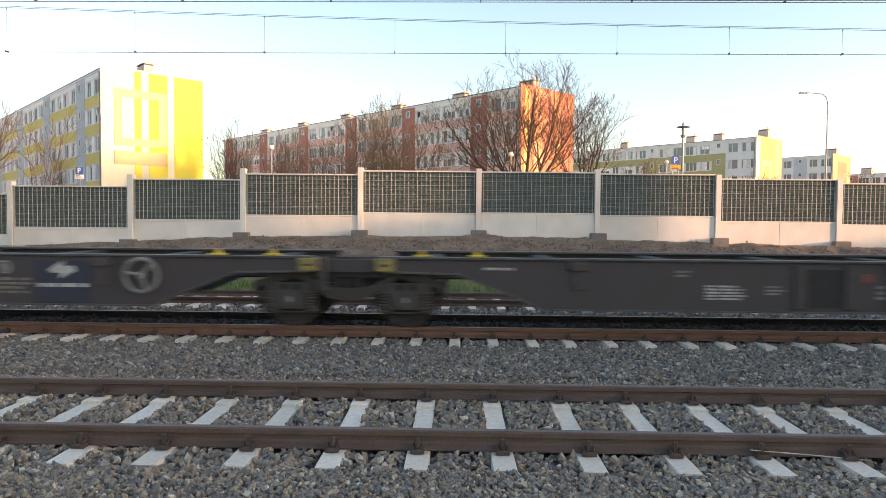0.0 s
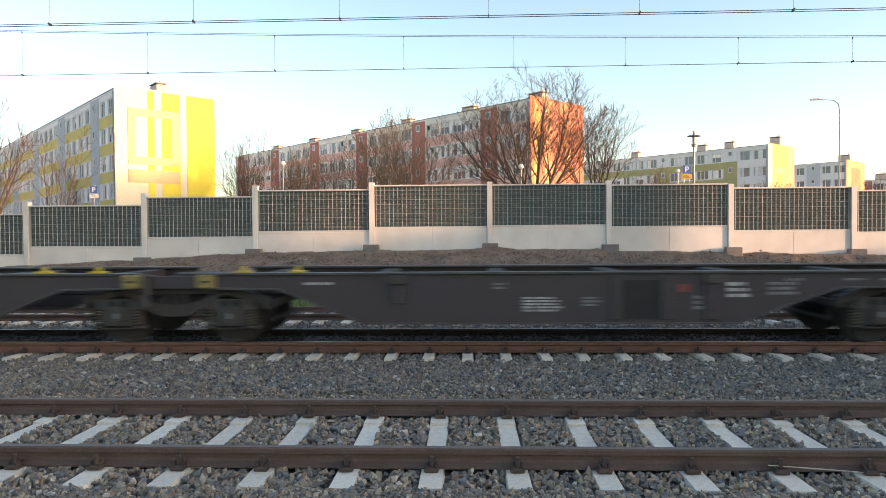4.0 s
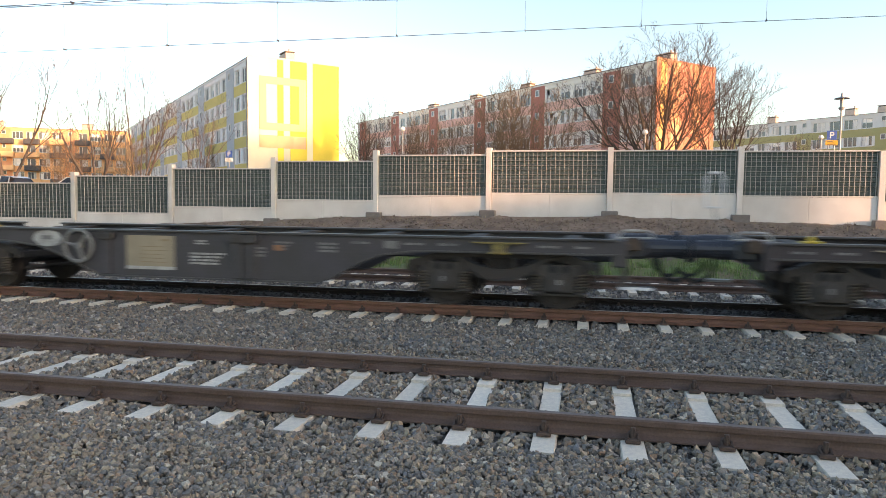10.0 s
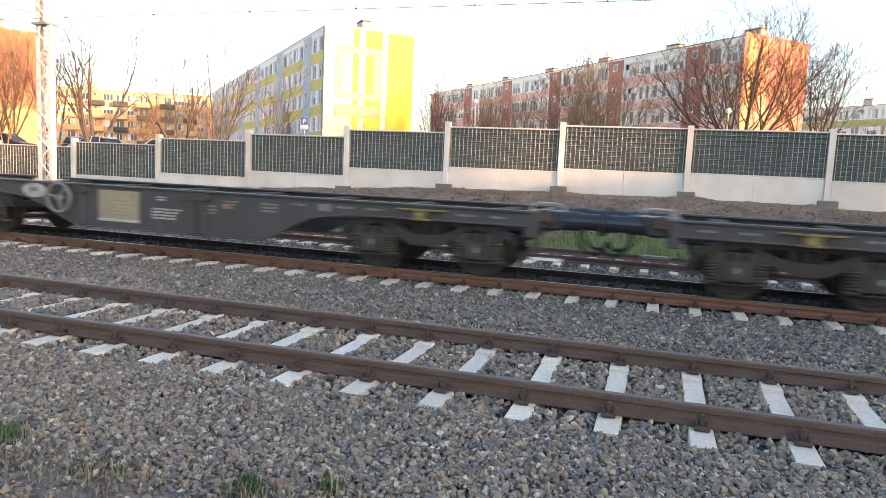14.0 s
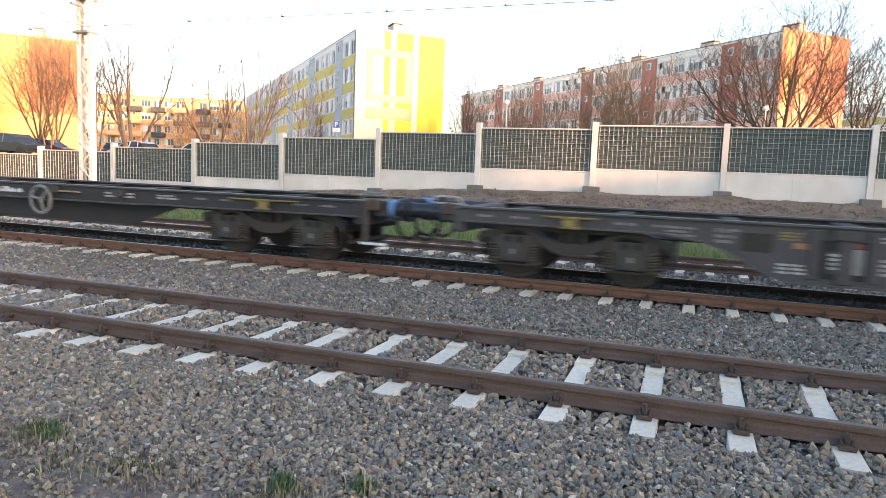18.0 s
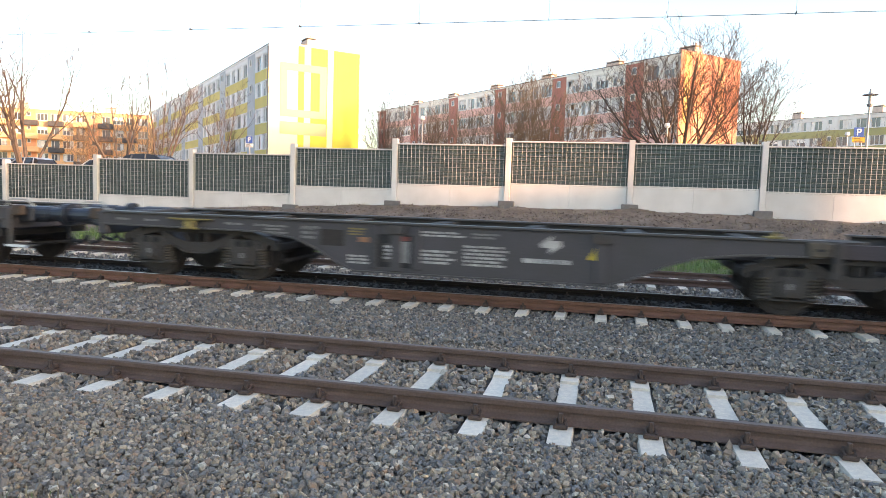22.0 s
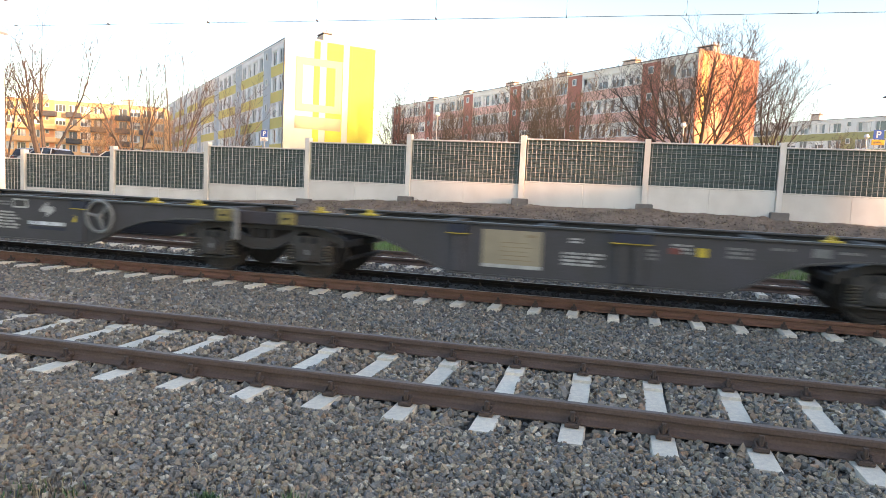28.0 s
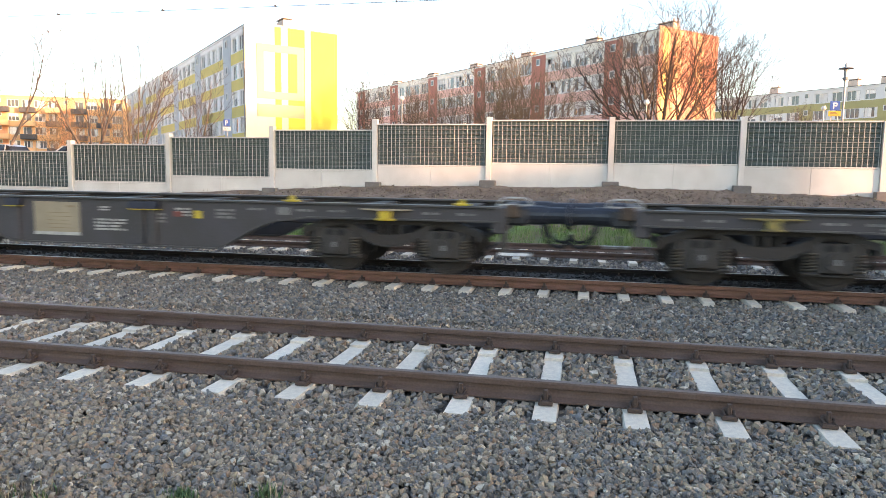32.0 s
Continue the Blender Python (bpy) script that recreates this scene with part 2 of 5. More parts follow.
    "render_white": mat("white_render", (.87, .86, .85), .9, var=.08, scale=.8, bump=.1, bscale=25),
    "render_olive": mat("olive_yellow_render", (.68, .57, .20), .9, var=.1, scale=.8, bump=.1, bscale=25),
    "render_grey": mat("blue_grey_render", (.48, .52, .55), .9, var=.08, scale=.8, bump=.1, bscale=25),
    "render_yellow": mat("bright_yellow_render", (.78, .68, .10), .9, var=.06, scale=.8, bump=.1, bscale=25),
    "render_cream": mat("cream_render", (.72, .68, .54), .9, var=.06, scale=.8, bump=.1, bscale=25),
    "render_sand": mat("sand_render", (.63, .46, .28), .9, var=.06, scale=.8, bump=.1, bscale=25),
    "render_pink": mat("dusty_pink_render", (.80, .51, .43), .9, var=.1, scale=.8, bump=.1, bscale=25),
    "render_red": mat("brick_red_render", (.46, .195, .15), .9, var=.12, scale=.8, bump=.1, bscale=25),
    "render_orange": mat("salmon_render", (.62, .26, .18), .9, var=.12, scale=.5, bump=.1, bscale=25, tint=(.47, .19, .12)),
    "render_peach": mat("peach_render", (.80, .43, .25), .9, var=.12, scale=.5, bump=.1, bscale=25, tint=(.68, .31, .16)),
    "render_lime": mat("moss_green_render", (.41, .38, .18), .9, var=.1, scale=.8, bump=.1, bscale=25),
    "render_pale": mat("pale_grey_render", (.72, .72, .70), .9, var=.08, scale=.8, bump=.1, bscale=25),
    "render_gold": mat("golden_render", (.76, .45, .17), .9, var=.08, scale=.8, bump=.1, bscale=25),
    "render_tangerine": mat("tangerine_render", (.72, .25, .125), .9, var=.12, scale=.5, bump=.1, bscale=25, tint=(.60, .19, .10)),
    "render_amber": mat("amber_render", (.84, .42, .18), .9, var=.12, scale=.5, bump=.1, bscale=25, tint=(.62, .27, .09)),
    "render_apricot": mat("apricot_render", (.88, .52, .26), .9, var=.1, scale=.5, bump=.1, bscale=25),
    "render_stone": mat("grey_cream_render", (.86, .84, .77), .9, var=.1, scale=.8, bump=.1, bscale=25),
    "roofing": mat("roofing_felt", (.09, .09, .095), .9, var=.25, scale=2, bump=.2, bscale=30),
    "chimney": mat("rendered_chimney", (.74, .57, .47), .9, var=.2, scale=2, bump=.2, bscale=30),
    "lamp_grey": mat("grey_lamp_post", (.30, .31, .32), .5, .4, var=.15, scale=4, bump=.05, bscale=40),
    "sign_blue": mat("blue_sign_sheet", (.04, .10, .36), .45, var=.1, scale=4, bump=.02, bscale=40),
    "sign_yellow": mat("orange_yellow_sign_sheet", (.70, .38, .03), .5, var=.1, scale=4, bump=.02, bscale=40),
    "car_dark": mat("dark_car_paint", (.014, .016, .023), .3, 0, var=.1, scale=2, bump=0, bscale=40),
    "car_silver": mat("silver_car_paint", (.42, .45, .50), .3, .6, var=.1, scale=2, bump=0, bscale=40),
    "car_white": mat("white_car_paint", (.7, .7, .7), .3, 0, var=.08, scale=2, bump=0, bscale=40),
    "car_red": mat("dark_red_car_paint", (.035, .012, .011), .3, .3, var=.1, scale=2, bump=0, bscale=40),
    "shade_wall": mat("unseen_shade_wall", (.4, .38, .35), .9, var=.2, scale=1, bump=.2, bscale=20),
}


# ---- mesh helpers ----
class Mesh:
    """Collects faces; every shape is closed."""

    def __init__(self):
        self.v, self.f, self.n = [], [], 0

    def add(self, verts, faces):
        self.v.extend(verts)
        self.f.extend([tuple(i + self.n for i in f) for f in faces])
        self.n += len(verts)
        return self

    def box(self, x0, x1, y0, y1, z0, z1, c=0.0):
        if c <= 0:
            vs = [(x, y, z) for x in (x0, x1) for y in (y0, y1) for z in (z0, z1)]
            return self.add(vs, [(0, 1, 3, 2), (4, 6, 7, 5), (0, 4, 5, 1), (2, 3, 7, 6), (0, 2, 6, 4), (1, 5, 7, 3)])
        c = min(c, (x1 - x0) * .4, (y1 - y0) * .4, (z1 - z0) * .4)
        vs, ix = [], {}
        lo, hi = (x0, y0, z0), (x1, y1, z1)
        for s in [(a, b, d) for a in (0, 1) for b in (0, 1) for d in (0, 1)]:
            for ax in range(3):
                p = [(hi[k] - c if s[k] else lo[k] + c) for k in range(3)]
                p[ax] = hi[ax] if s[ax] else lo[ax]
                ix[s, ax] = len(vs)
                vs.append(tuple(p))
        fs = []
        for ax in range(3):
            u, w = (ax + 1) % 3, (ax + 2) % 3
            for side in (0, 1):
                ring = []
                for a, b in ((0, 0), (1, 0), (1, 1), (0, 1)):
                    s = [0, 0, 0]
                    s[ax], s[u], s[w] = side, a, b
                    ring.append(ix[tuple(s), ax])
                fs.append(tuple(ring if side else ring[::-1]))
            for a in (0, 1):
                for b in (0, 1):
                    s0, s1 = [0, 0, 0], [0, 0, 0]
                    s0[u], s0[w], s1[u], s1[w] = a, b, a, b
                    s1[ax] = 1
                    s0, s1 = tuple(s0), tuple(s1)
                    q = (ix[s0, u], ix[s1, u], ix[s1, w], ix[s0, w])
                    fs.append(q if a == b else q[::-1])
        for s in [(a, b, d) for a in (0, 1) for b in (0, 1) for d in (0, 1)]:
            q = (ix[s, 0], ix[s, 1], ix[s, 2])
            fs.append(q if sum(s) % 2 else q[::-1])
        return self.add(vs, fs)

    def prism(self, poly, a0, a1, axis="y"):
        """A polygon (seen in the plane across the axis) drawn out from a0 to a1."""
        k = len(poly)
        put = {"y": lambda p, a: (p[0], a, p[1]), "x": lambda p, a: (a, p[0], p[1]), "z": lambda p, a: (p[0], p[1], a)}[axis]
        vs = [put(p, a) for a in (a0, a1) for p in poly]
        fs = [tuple(range(k)), tuple(range(2 * k - 1, k - 1, -1))]
        fs += [((i + 1) % k, i, i + k, (i + 1) % k + k) for i in range(k)]
        return self.add(vs, fs)

    def cyl(self, c, r, a0, a1, axis="y", n=16, r2=None):
        """A round bar round c (the two other coordinates) from a0 to a1."""
        r2 = r if r2 is None else r2
        put = {"y": lambda u, w, a: (c[0] + u, a, c[1] + w), "x": lambda u, w, a: (a, c[0] + u, c[1] + w), "z": lambda u, w, a: (c[0] + u, c[1] + w, a)}[axis]
        vs = [put(q * math.cos(2 * math.pi * i / n), q * math.sin(2 * math.pi * i / n), a) for a, q in ((a0, r), (a1, r2)) for i in range(n)]
        fs = [tuple(range(n)), tuple(range(2 * n - 1, n - 1, -1))] + [((i + 1) % n, i, i + n, (i + 1) % n + n) for i in range(n)]
        return self.add(vs, fs)

    def tube(self, pts, rad, n=5):
        """A bent, tapering round bar through the points."""
        pts = [Vector(p) for p in pts]
        rad = rad if isinstance(rad, (list, tuple)) else [rad] * len(pts)
        vs = []
        up = Vector((0.31, 0.17, 0.93))
        for i, p in enumerate(pts):
            d = (pts[min(i + 1, len(pts) - 1)] - pts[max(i - 1, 0)]).normalized()
            u = d.cross(up)
            u = u.normalized() if u.length > 1e-4 else d.orthogonal().normalized()
            w = d.cross(u)
            vs += [tuple(p + (u * math.cos(2 * math.pi * k / n) + w * math.sin(2 * math.pi * k / n)) * rad[i]) for k in range(n)]
        fs = [tuple(range(n)), tuple(range(len(vs) - 1, len(vs) - n - 1, -1))]
        for i in range(len(pts) - 1):
            fs += [(i * n + (k + 1) % n, i * n + k, (i + 1) * n + k, (i + 1) * n + (k + 1) % n) for k in range(n)]
        return self.add(vs, fs)

    def ring(self, c, r, t, y, n=24, m=6):
        """A rim in the plane across y, round c=(x, z)."""
        vs = [(c[0] + (r + t * math.cos(2 * math.pi * j / m)) * math.cos(2 * math.pi * i / n), y + t * math.sin(2 * math.pi * j / m), c[1] + (r + t * math.cos(2 * math.pi * j / m)) * math.sin(2 * math.pi * i / n)) for i in range(n) for j in range(m)]
        fs = [(i * m + j, i * m + (j + 1) % m, (i + 1) % n * m + (j + 1) % m, (i + 1) % n * m + j) for i in range(n) for j in range(m)]
        return self.add(vs, fs)

    def data(self, name, material, smooth=False):
        me = bpy.data.meshes.new(name)
        me.from_pydata(self.v, [], self.f)
        me.materials.append(material)
        if smooth:
            me.polygons.foreach_set("use_smooth", [True] * len(me.polygons))
        bm = bmesh.new()
        bm.from_mesh(me)
        bmesh.ops.recalc_face_normals(bm, faces=bm.faces)
        bm.to_mesh(me)
        bm.free()
        return me


def part(name, mesh, material, parent, label="", m=None, smooth=False):
    """One mesh object under a thing or under a part. mesh: a Mesh, or mesh data that alike pieces share."""
    data = mesh if isinstance(mesh, bpy.types.Mesh) else mesh.data(name, M[material], smooth)
    ob = new(name, data)
    ob.parent = parent
    if m is not None:
        ob.matrix_basis = m
    return tagged(ob, label)


def thing(name, label, category, m=None, group="", kind=""):
    ob = new(name)
    if m is not None:
        ob.matrix_basis = m
    return tagged(ob, label, category, group, kind)


def solid(name, mesh, material, label, category, m=None, group="", kind="", smooth=False):
    ob = new(name, mesh if isinstance(mesh, bpy.types.Mesh) else mesh.data(name, M[material], smooth))
    if m is not None:
        ob.matrix_basis = m
    return tagged(ob, label, category, group, kind)


# ---- ground ----
def ground_z(y):
    pts = [(-3000, -.35), (-5.5, -.35), (-4.2, -.32), (12.9, -.42), (13.6, -.34), (15.2, -.05), (16.2, .35), (17.2, .85), (18.2, 1.12), (18.8, 1.18), (19.4, 1.3), (22, 1.6), (27, 1.72), (3000, 1.72)]
    return float(np.interp(y, [p[0] for p in pts], [p[1] for p in pts]))


def sheet(name, xs, ys, zf, material, label, category, kind):
    """One sheet over the grid lines xs, ys with the height zf(x, y)."""
    vs = [(x, y, zf(x, y)) for y in ys for x in xs]
    nx = len(xs)
    fs = [(j * nx + i, j * nx + i + 1, (j + 1) * nx + i + 1, (j + 1) * nx + i) for j in range(len(ys) - 1) for i in range(nx - 1)]
    me = bpy.data.meshes.new(name)
    me.from_pydata(vs, [], fs)
    me.materials.append(M[material])
    return tagged(new(name, me), label, category, "", kind)


def berm_drop(x):
    """The bank sinks towards its left end and a little towards its right."""
    return float(np.interp(x, [-60, -23, -18, -12, -6, 2, 14, 40], [-.75, -.75, -.68, -.38, -.1, 0, -.28, -.4]))


def bank_z(x, y):
    z = ground_z(y)
    k = max(0.0, min(1.0, (y - 14.2) / 3.6)) * (1 - max(0.0, min(1.0, (y - 20.5) / 6)))
    z += berm_drop(x) * k
    if 13.6 < y < 18.9 and abs(x) < 60:
        z += (noise.noise((x * .9, y * .9, 0)) * .13 + noise.noise((x * 2.7, y * 2.7, 4)) * .07 + noise.noise((x * 7, y * 7, 9)) * .035) * min(1, (y - 13.6) / 1.2)
    return z


xs = [-3000, -600, -200, -90] + [-60 + .22 * i for i in range(460)] + [60, 90, 200, 600, 3000]
ys = [-3000, -400, -60, -20, -8, -5.5, -4.2, 0, 6, 12.9, 13.6] + [13.8 + .18 * i for i in range(28)] + [19.1, 19.4, 20.5, 22, 26, 40, 80, 200, 600, 3000]
sheet("ground", xs, ys, bank_z, "soil", "bare brown earth bank with rough ground beyond", "ground", "structure")


def bed_z(y):
    pts = [(-3.9, -.36), (-3.2, -.24), (-2.0, -.13), (-.9, -.05), (-.1, -.012), (.24, -.012), (.34, -.022), (3.0, -.022), (4.0, -.10), (5.4, -.215), (6.2, -.245), (8.45, -.235), (8.62, -.19), (9.3, -.19), (9.8, -.22), (13.0, -.22), (13.7, -.40)]
    return float(np.interp(y, [p[0] for p in pts], [p[1] for p in pts]))


sheet("ballast_bed", [-120, -60, -30, -15, 0, 15, 30, 60, 120], [-3.9, -3.2, -2, -.9, -.2, 3, 4, 5.4, 6.2, 8.45, 8.62, 9.3, 9.8, 13, 13.7], lambda x, y: bed_z(y) - .03, "bed", "dark fines under the crushed stone of the track bed", "ballast", "structure")

# ---- crushed stone ----
ICO = bmesh.new()
bmesh.ops.create_icosphere(ICO, subdivisions=1, radius=1)
ROUND = (np.array([v.co[:] for v in ICO.verts]), np.array([[v.index for v in f.verts] for f in ICO.faces]))
ICO.free()
ICO = bmesh.new()
bmesh.ops.create_cube(ICO, size=1.25)
bmesh.ops.triangulate(ICO, faces=ICO.faces)
BLOCK = (np.array([v.co[:] for v in ICO.verts]), np.array([[v.index for v in f.verts] for f in ICO.faces]))
ICO.free()


def gravel(name, places, size, material, label, shape_of=BLOCK):
    """Broken stones at the places (x, y, z), as one object: each has its own flat fracture faces."""
    rng = np.random.default_rng(len(places))
    k = len(places)
    V, F = shape_of
    n = len(V)
    shape = V[None] + rng.uniform(-.27, .27, (k, n, 3)) * (1 if n == 8 else .6)
    for _ in range(5):
        nn = rng.normal(size=(k, 3))
        nn /= np.linalg.norm(nn, axis=1, keepdims=True)
        over = np.maximum(0, np.einsum("kvi,ki->kv", shape, nn) - rng.uniform(.38, .85, (k, 1)))
        shape = shape - over[..., None] * nn[:, None]
    shape = shape * rng.uniform(.62, 1.4, (k, 1, 3)) * (size * rng.uniform(.6, 1.45, (k, 1, 1)))
    q = rng.normal(size=(k, 4))
    q /= np.linalg.norm(q, axis=1, keepdims=True)
    w, x, y, z = q.T
    R = np.stack([1 - 2 * (y * y + z * z), 2 * (x * y - w * z), 2 * (x * z + w * y), 2 * (x * y + w * z), 1 - 2 * (x * x + z * z), 2 * (y * z - w * x), 2 * (x * z - w * y), 2 * (y * z + w * x), 1 - 2 * (x * x + y * y)], 1).reshape(k, 3, 3)
    vs = np.einsum("kij,kvj->kvi", R, shape) + np.asarray(places)[:, None]
    fs = (F[None] + n * np.arange(k)[:, None, None]).reshape(-1, 3)
    me = bpy.data.meshes.new(name)
    me.vertices.add(n * k)
    me.vertices.foreach_set("co", vs.reshape(-1).astype(np.float32))
    me.loops.add(len(fs) * 3)
    me.loops.foreach_set("vertex_index", fs.reshape(-1).astype(np.int32))
    me.polygons.add(len(fs))
    me.polygons.foreach_set("loop_start", np.arange(0, len(fs) * 3, 3, dtype=np.int32))
    me.polygons.foreach_set("use_smooth", np.zeros(len(fs), bool))
    me.update(calc_edges=True)
    me.materials.append(M[material])
    return tagged(new(name, me), label, "ballast", "", "stuff")


RAIL_Y = {1: (0.78, 2.19), 2: (6.80, 8.307), 3: (10.75, 12.257)}
PITCH = 0.6


def scatter(x0, x1, y0, y1, per, seed, lift=0.0, rough=.012):
    rng = np.random.default_rng(seed)
    k = int((x1 - x0) * (y1 - y0) * per)
    x, y = rng.uniform(x0, x1, k), rng.uniform(y0, y1, k)
    z = np.array([bed_z(v) for v in y]) + rng.uniform(-.03, rough, k) + lift
    keep = np.ones(k, bool)
    for (ya, yb), off, gap in (((.33, 2.7), .045, .10), ((6.18, 8.9), .276, .125)):
        ph = np.abs(((x - off + PITCH / 2) % PITCH) - PITCH / 2)
        keep &= ~((y > ya) & (y < yb) & (ph < gap))
    for tr in (1, 2, 3):
        for ry in RAIL_Y[tr]:
            keep &= np.abs(y - ry) > .055
    return np.stack([x, y, z], 1)[keep]


near = [scatter(-5, 5, -1.2, .33, 1500, 1), scatter(-4, 5, -2.2, -1.2, 400, 11)]
flat = [scatter(-5, 5, -1.2, .33, 1900, 41, .004), scatter(-4, 5, -2.2, -1.2, 500, 42)]
bed = [scatter(-9, 10, .33, 2.95, 1050, 2)]
mid = [scatter(-11, 9.5, 3.1, 5.75, 800, 3, 0, .035), scatter(-11, 9.5, 5.75, 6.8, 720, 13, 0, .0)]
fine = [scatter(-8, 9, 2.9, 3.5, 1300, 12, .012)]
litter = [scatter(-4, 3, -2.2, -.95, 1300, 14, .02)]
far = [scatter(-16, 14, 8.4, 9.4, 160, 43), scatter(-18, 16, 6.8, 10.2, 90, 4), scatter(-20, 18, 10.2, 13.6, 60, 5), scatter(-19, -11, 3.2, 6.8, 160, 6), scatter(-13, -5, -1, 3.2, 260, 7), scatter(9.5, 14, 3.2, 6.8, 160, 8), scatter(-7, 6, -3.6, -2.2, 250, 9)]
gravel("ballast_near", np.concatenate(near), .0195, "ballast", "crushed grey and tan ballast beside the near track", ROUND)
gravel("ballast_flakes", np.concatenate(flat), .0185, "ballast", "angular grey stone flakes beside the near track")
gravel("ballast_in_track", np.concatenate(bed), .025, "ballast", "crushed grey and tan ballast between the near sleepers")
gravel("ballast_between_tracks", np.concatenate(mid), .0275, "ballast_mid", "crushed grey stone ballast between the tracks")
gravel("ballast_fines", np.concatenate(fine), .012, "ballast", "small stone chips beside the near rail")
gravel("ballast_litter", np.concatenate(litter), .0165, "ballast", "small stones scattered on the trackside dirt")
gravel("ballast_far", np.concatenate(far), .038, "ballast_dark", "darker crushed stone round the far tracks")

# Dark sheet and stones carry the train's shade as well as oil.
sheet("oily_ballast", [-60 + .3 * i for i in range(401)], [6.93, 7.0, 7.2, 7.4, 7.6, 7.8, 8.0, 8.12, 8.18], lambda x, y: -.15 + .015 * noise.noise((x * 3, y * 3, 7)) - (.06 if y < 6.95 or y > 8.15 else 0), "oily_shaded", "stone between the rails of the used track, darkened for oil and the train's shade", "ballast", "structure")
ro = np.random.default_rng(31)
gravel("oily_stones", np.stack([ro.uniform(-22, 20, 6000), ro.uniform(6.97, 8.14, 6000), ro.uniform(-.17, -.145, 6000)], 1), .036, "oily_shaded", "loose stones between the rails of the used track, darkened for oil and the train's shade")


def dirt_z(x, y):
    """Dirt and rotten leaves bury the stones away from the track, more so towards negative x."""
    edge = -1.12 - .55 * max(0.0, min(1.0, (x + .6) / 2.0)) + .16 * noise.noise((x * 1.3, y * 1.3, 2))
    k = max(-1.0, min(1.0, (edge - y) / .3))
    return bed_z(y) - .012 + .028 * k + .02 * noise.noise((x * 6, y * 6, 1)) + .012 * noise.noise((x * 17, y * 17, 5))


sheet("trackside_dirt", [-6 + .06 * i for i in range(200)], [-3.4 + .06 * i for i in range(46)], dirt_z, "dirt", "brown dirt and leaf litter half burying the stones", "soil", "stuff")


# ---- tracks ----
def rail_profile():
    return [(-.075, 0), (.075, 0), (.075, .012), (.02, .03), (.009, .05), (.009, .08), (.034, .09), (.036, .124), (.028, .132), (-.028, .132), (-.036, .124), (-.034, .09), (-.009, .08), (-.009, .05), (-.02, .03), (-.075, .012)]


sleeper_mesh = {}
for key, half in (("short", 1.15), ("full", 1.3)):
    s = Mesh()
    for a, b, za, zb in ((-half, -.42, 0, -.005), (-.42, .42, -.03, -.03), (.42, half, -.005, 0)):
        wa, wb, h = .077, .12, .2
        vs = [(-wa, a, za), (wa, a, za), (wa, b, zb), (-wa, b, zb), (-wb, a, -h), (wb, a, -h), (wb, b, -h), (-wb, b, -h)]
        s.add(vs, [(0, 1, 2, 3), (7, 6, 5, 4), (0, 4, 5, 1), (1, 5, 6, 2), (2, 6, 7, 3), (3, 7, 4, 0)])
    sleeper_mesh[key] = s.data("sleeper", M["concrete_sleeper"])
clip_mesh = Mesh()
for sy in (-1, 1):
    clip_mesh.box(-.05, .05, sy * .125 - .035, sy * .125 + .035, -.002, .03, .006)
    clip_mesh.box(-.032, .032, sy * .075 - .03, sy * .075 + .03, .02, .062, .012)
    clip_mesh.tube([(-.03, sy * .15, .03), (-.035, sy * .10, .05), (.0, sy * .075, .036), (.035, sy * .10, .05), (.03, sy * .15, .03)], .009, 4)
    clip_mesh.cyl((0, sy * .115), .018, .03, .10, "z", 6)
clip_data = clip_mesh.data("rail_clip", M["clip"])

TRACKS = {1: (0.0, .045, -14, 16), 2: (-.21, .276, -28, 24), 3: (-.18, .05, -40, 36)}
for tr, (tz, off, k0, k1) in TRACKS.items():
    yc, tall = sum(RAIL_Y[tr]) / 2, (1.227 if tr == 2 else 1.0)
    track = thing("track_%d" % tr, ["", "rusty rails on pale concrete sleepers in grey ballast", "rusty rails on concrete sleepers under the passing train", "rusty rails on half-buried sleepers beside the grass"][tr], "railway track", pose(0, yc, tz), "", "structure")
    for i, ry in enumerate(RAIL_Y[tr]):
        r = Mesh().prism([(p[0] + ry - yc, p[1] * tall) for p in rail_profile()], -150, 150, "x")
        # Track 2 has light painted in: near rail as lit, far rail as shaded.
        rail = part("rail", r, "rail_side" if tr != 2 else ("rail_lit", "rail_shaded_greasy")[i], track, "brown rusty steel rail with a worn running surface")
        part("running_band", Mesh().box(-150, 150, ry - yc - .026, ry - yc + .026, .1322 * tall, .1322 * tall + .0023), "rail_top" if tr == 2 else "rail_dull", rail, "polished band on the rail head" if tr == 2 else "dull band on the rail head")
    for k in range(k0, k1):
        x = off + k * PITCH
        jig = random.uniform(-.012, .012)
        part("sleeper", sleeper_mesh["short" if tr == 1 else "full"], "", track, "", pose(x + jig, 0, 0, 0, 0, random.uniform(-.5, .5)))
        if tr < 3:
            for ry in RAIL_Y[tr]:
                part("rail_clip", clip_data, "", track, "", pose(x, ry - yc, .004))

# ---- grass ----
def tufts(name, spots, material, label, seed=3):
    rng = random.Random(seed)
    g = Mesh()
    for x, y, z, n, h, spread in spots:
        for _ in range(n):
            a, r = rng.uniform(0, 6.283), abs(rng.gauss(0, spread))
            bx, by = x + r * math.cos(a), y + r * math.sin(a)
            hh, lean = h * rng.uniform(.4, 1.2), rng.uniform(.1, .6)
            d = rng.uniform(0, 6.283)
            w = .004 + .05 * h * .06
            tip = (bx + lean * hh * math.cos(d), by + lean * hh * math.sin(d), z + hh)
            midp = (bx + lean * .35 * hh * math.cos(d), by + lean * .35 * hh * math.sin(d), z + hh * .62)
            ux, uy = -math.sin(d) * w, math.cos(d) * w
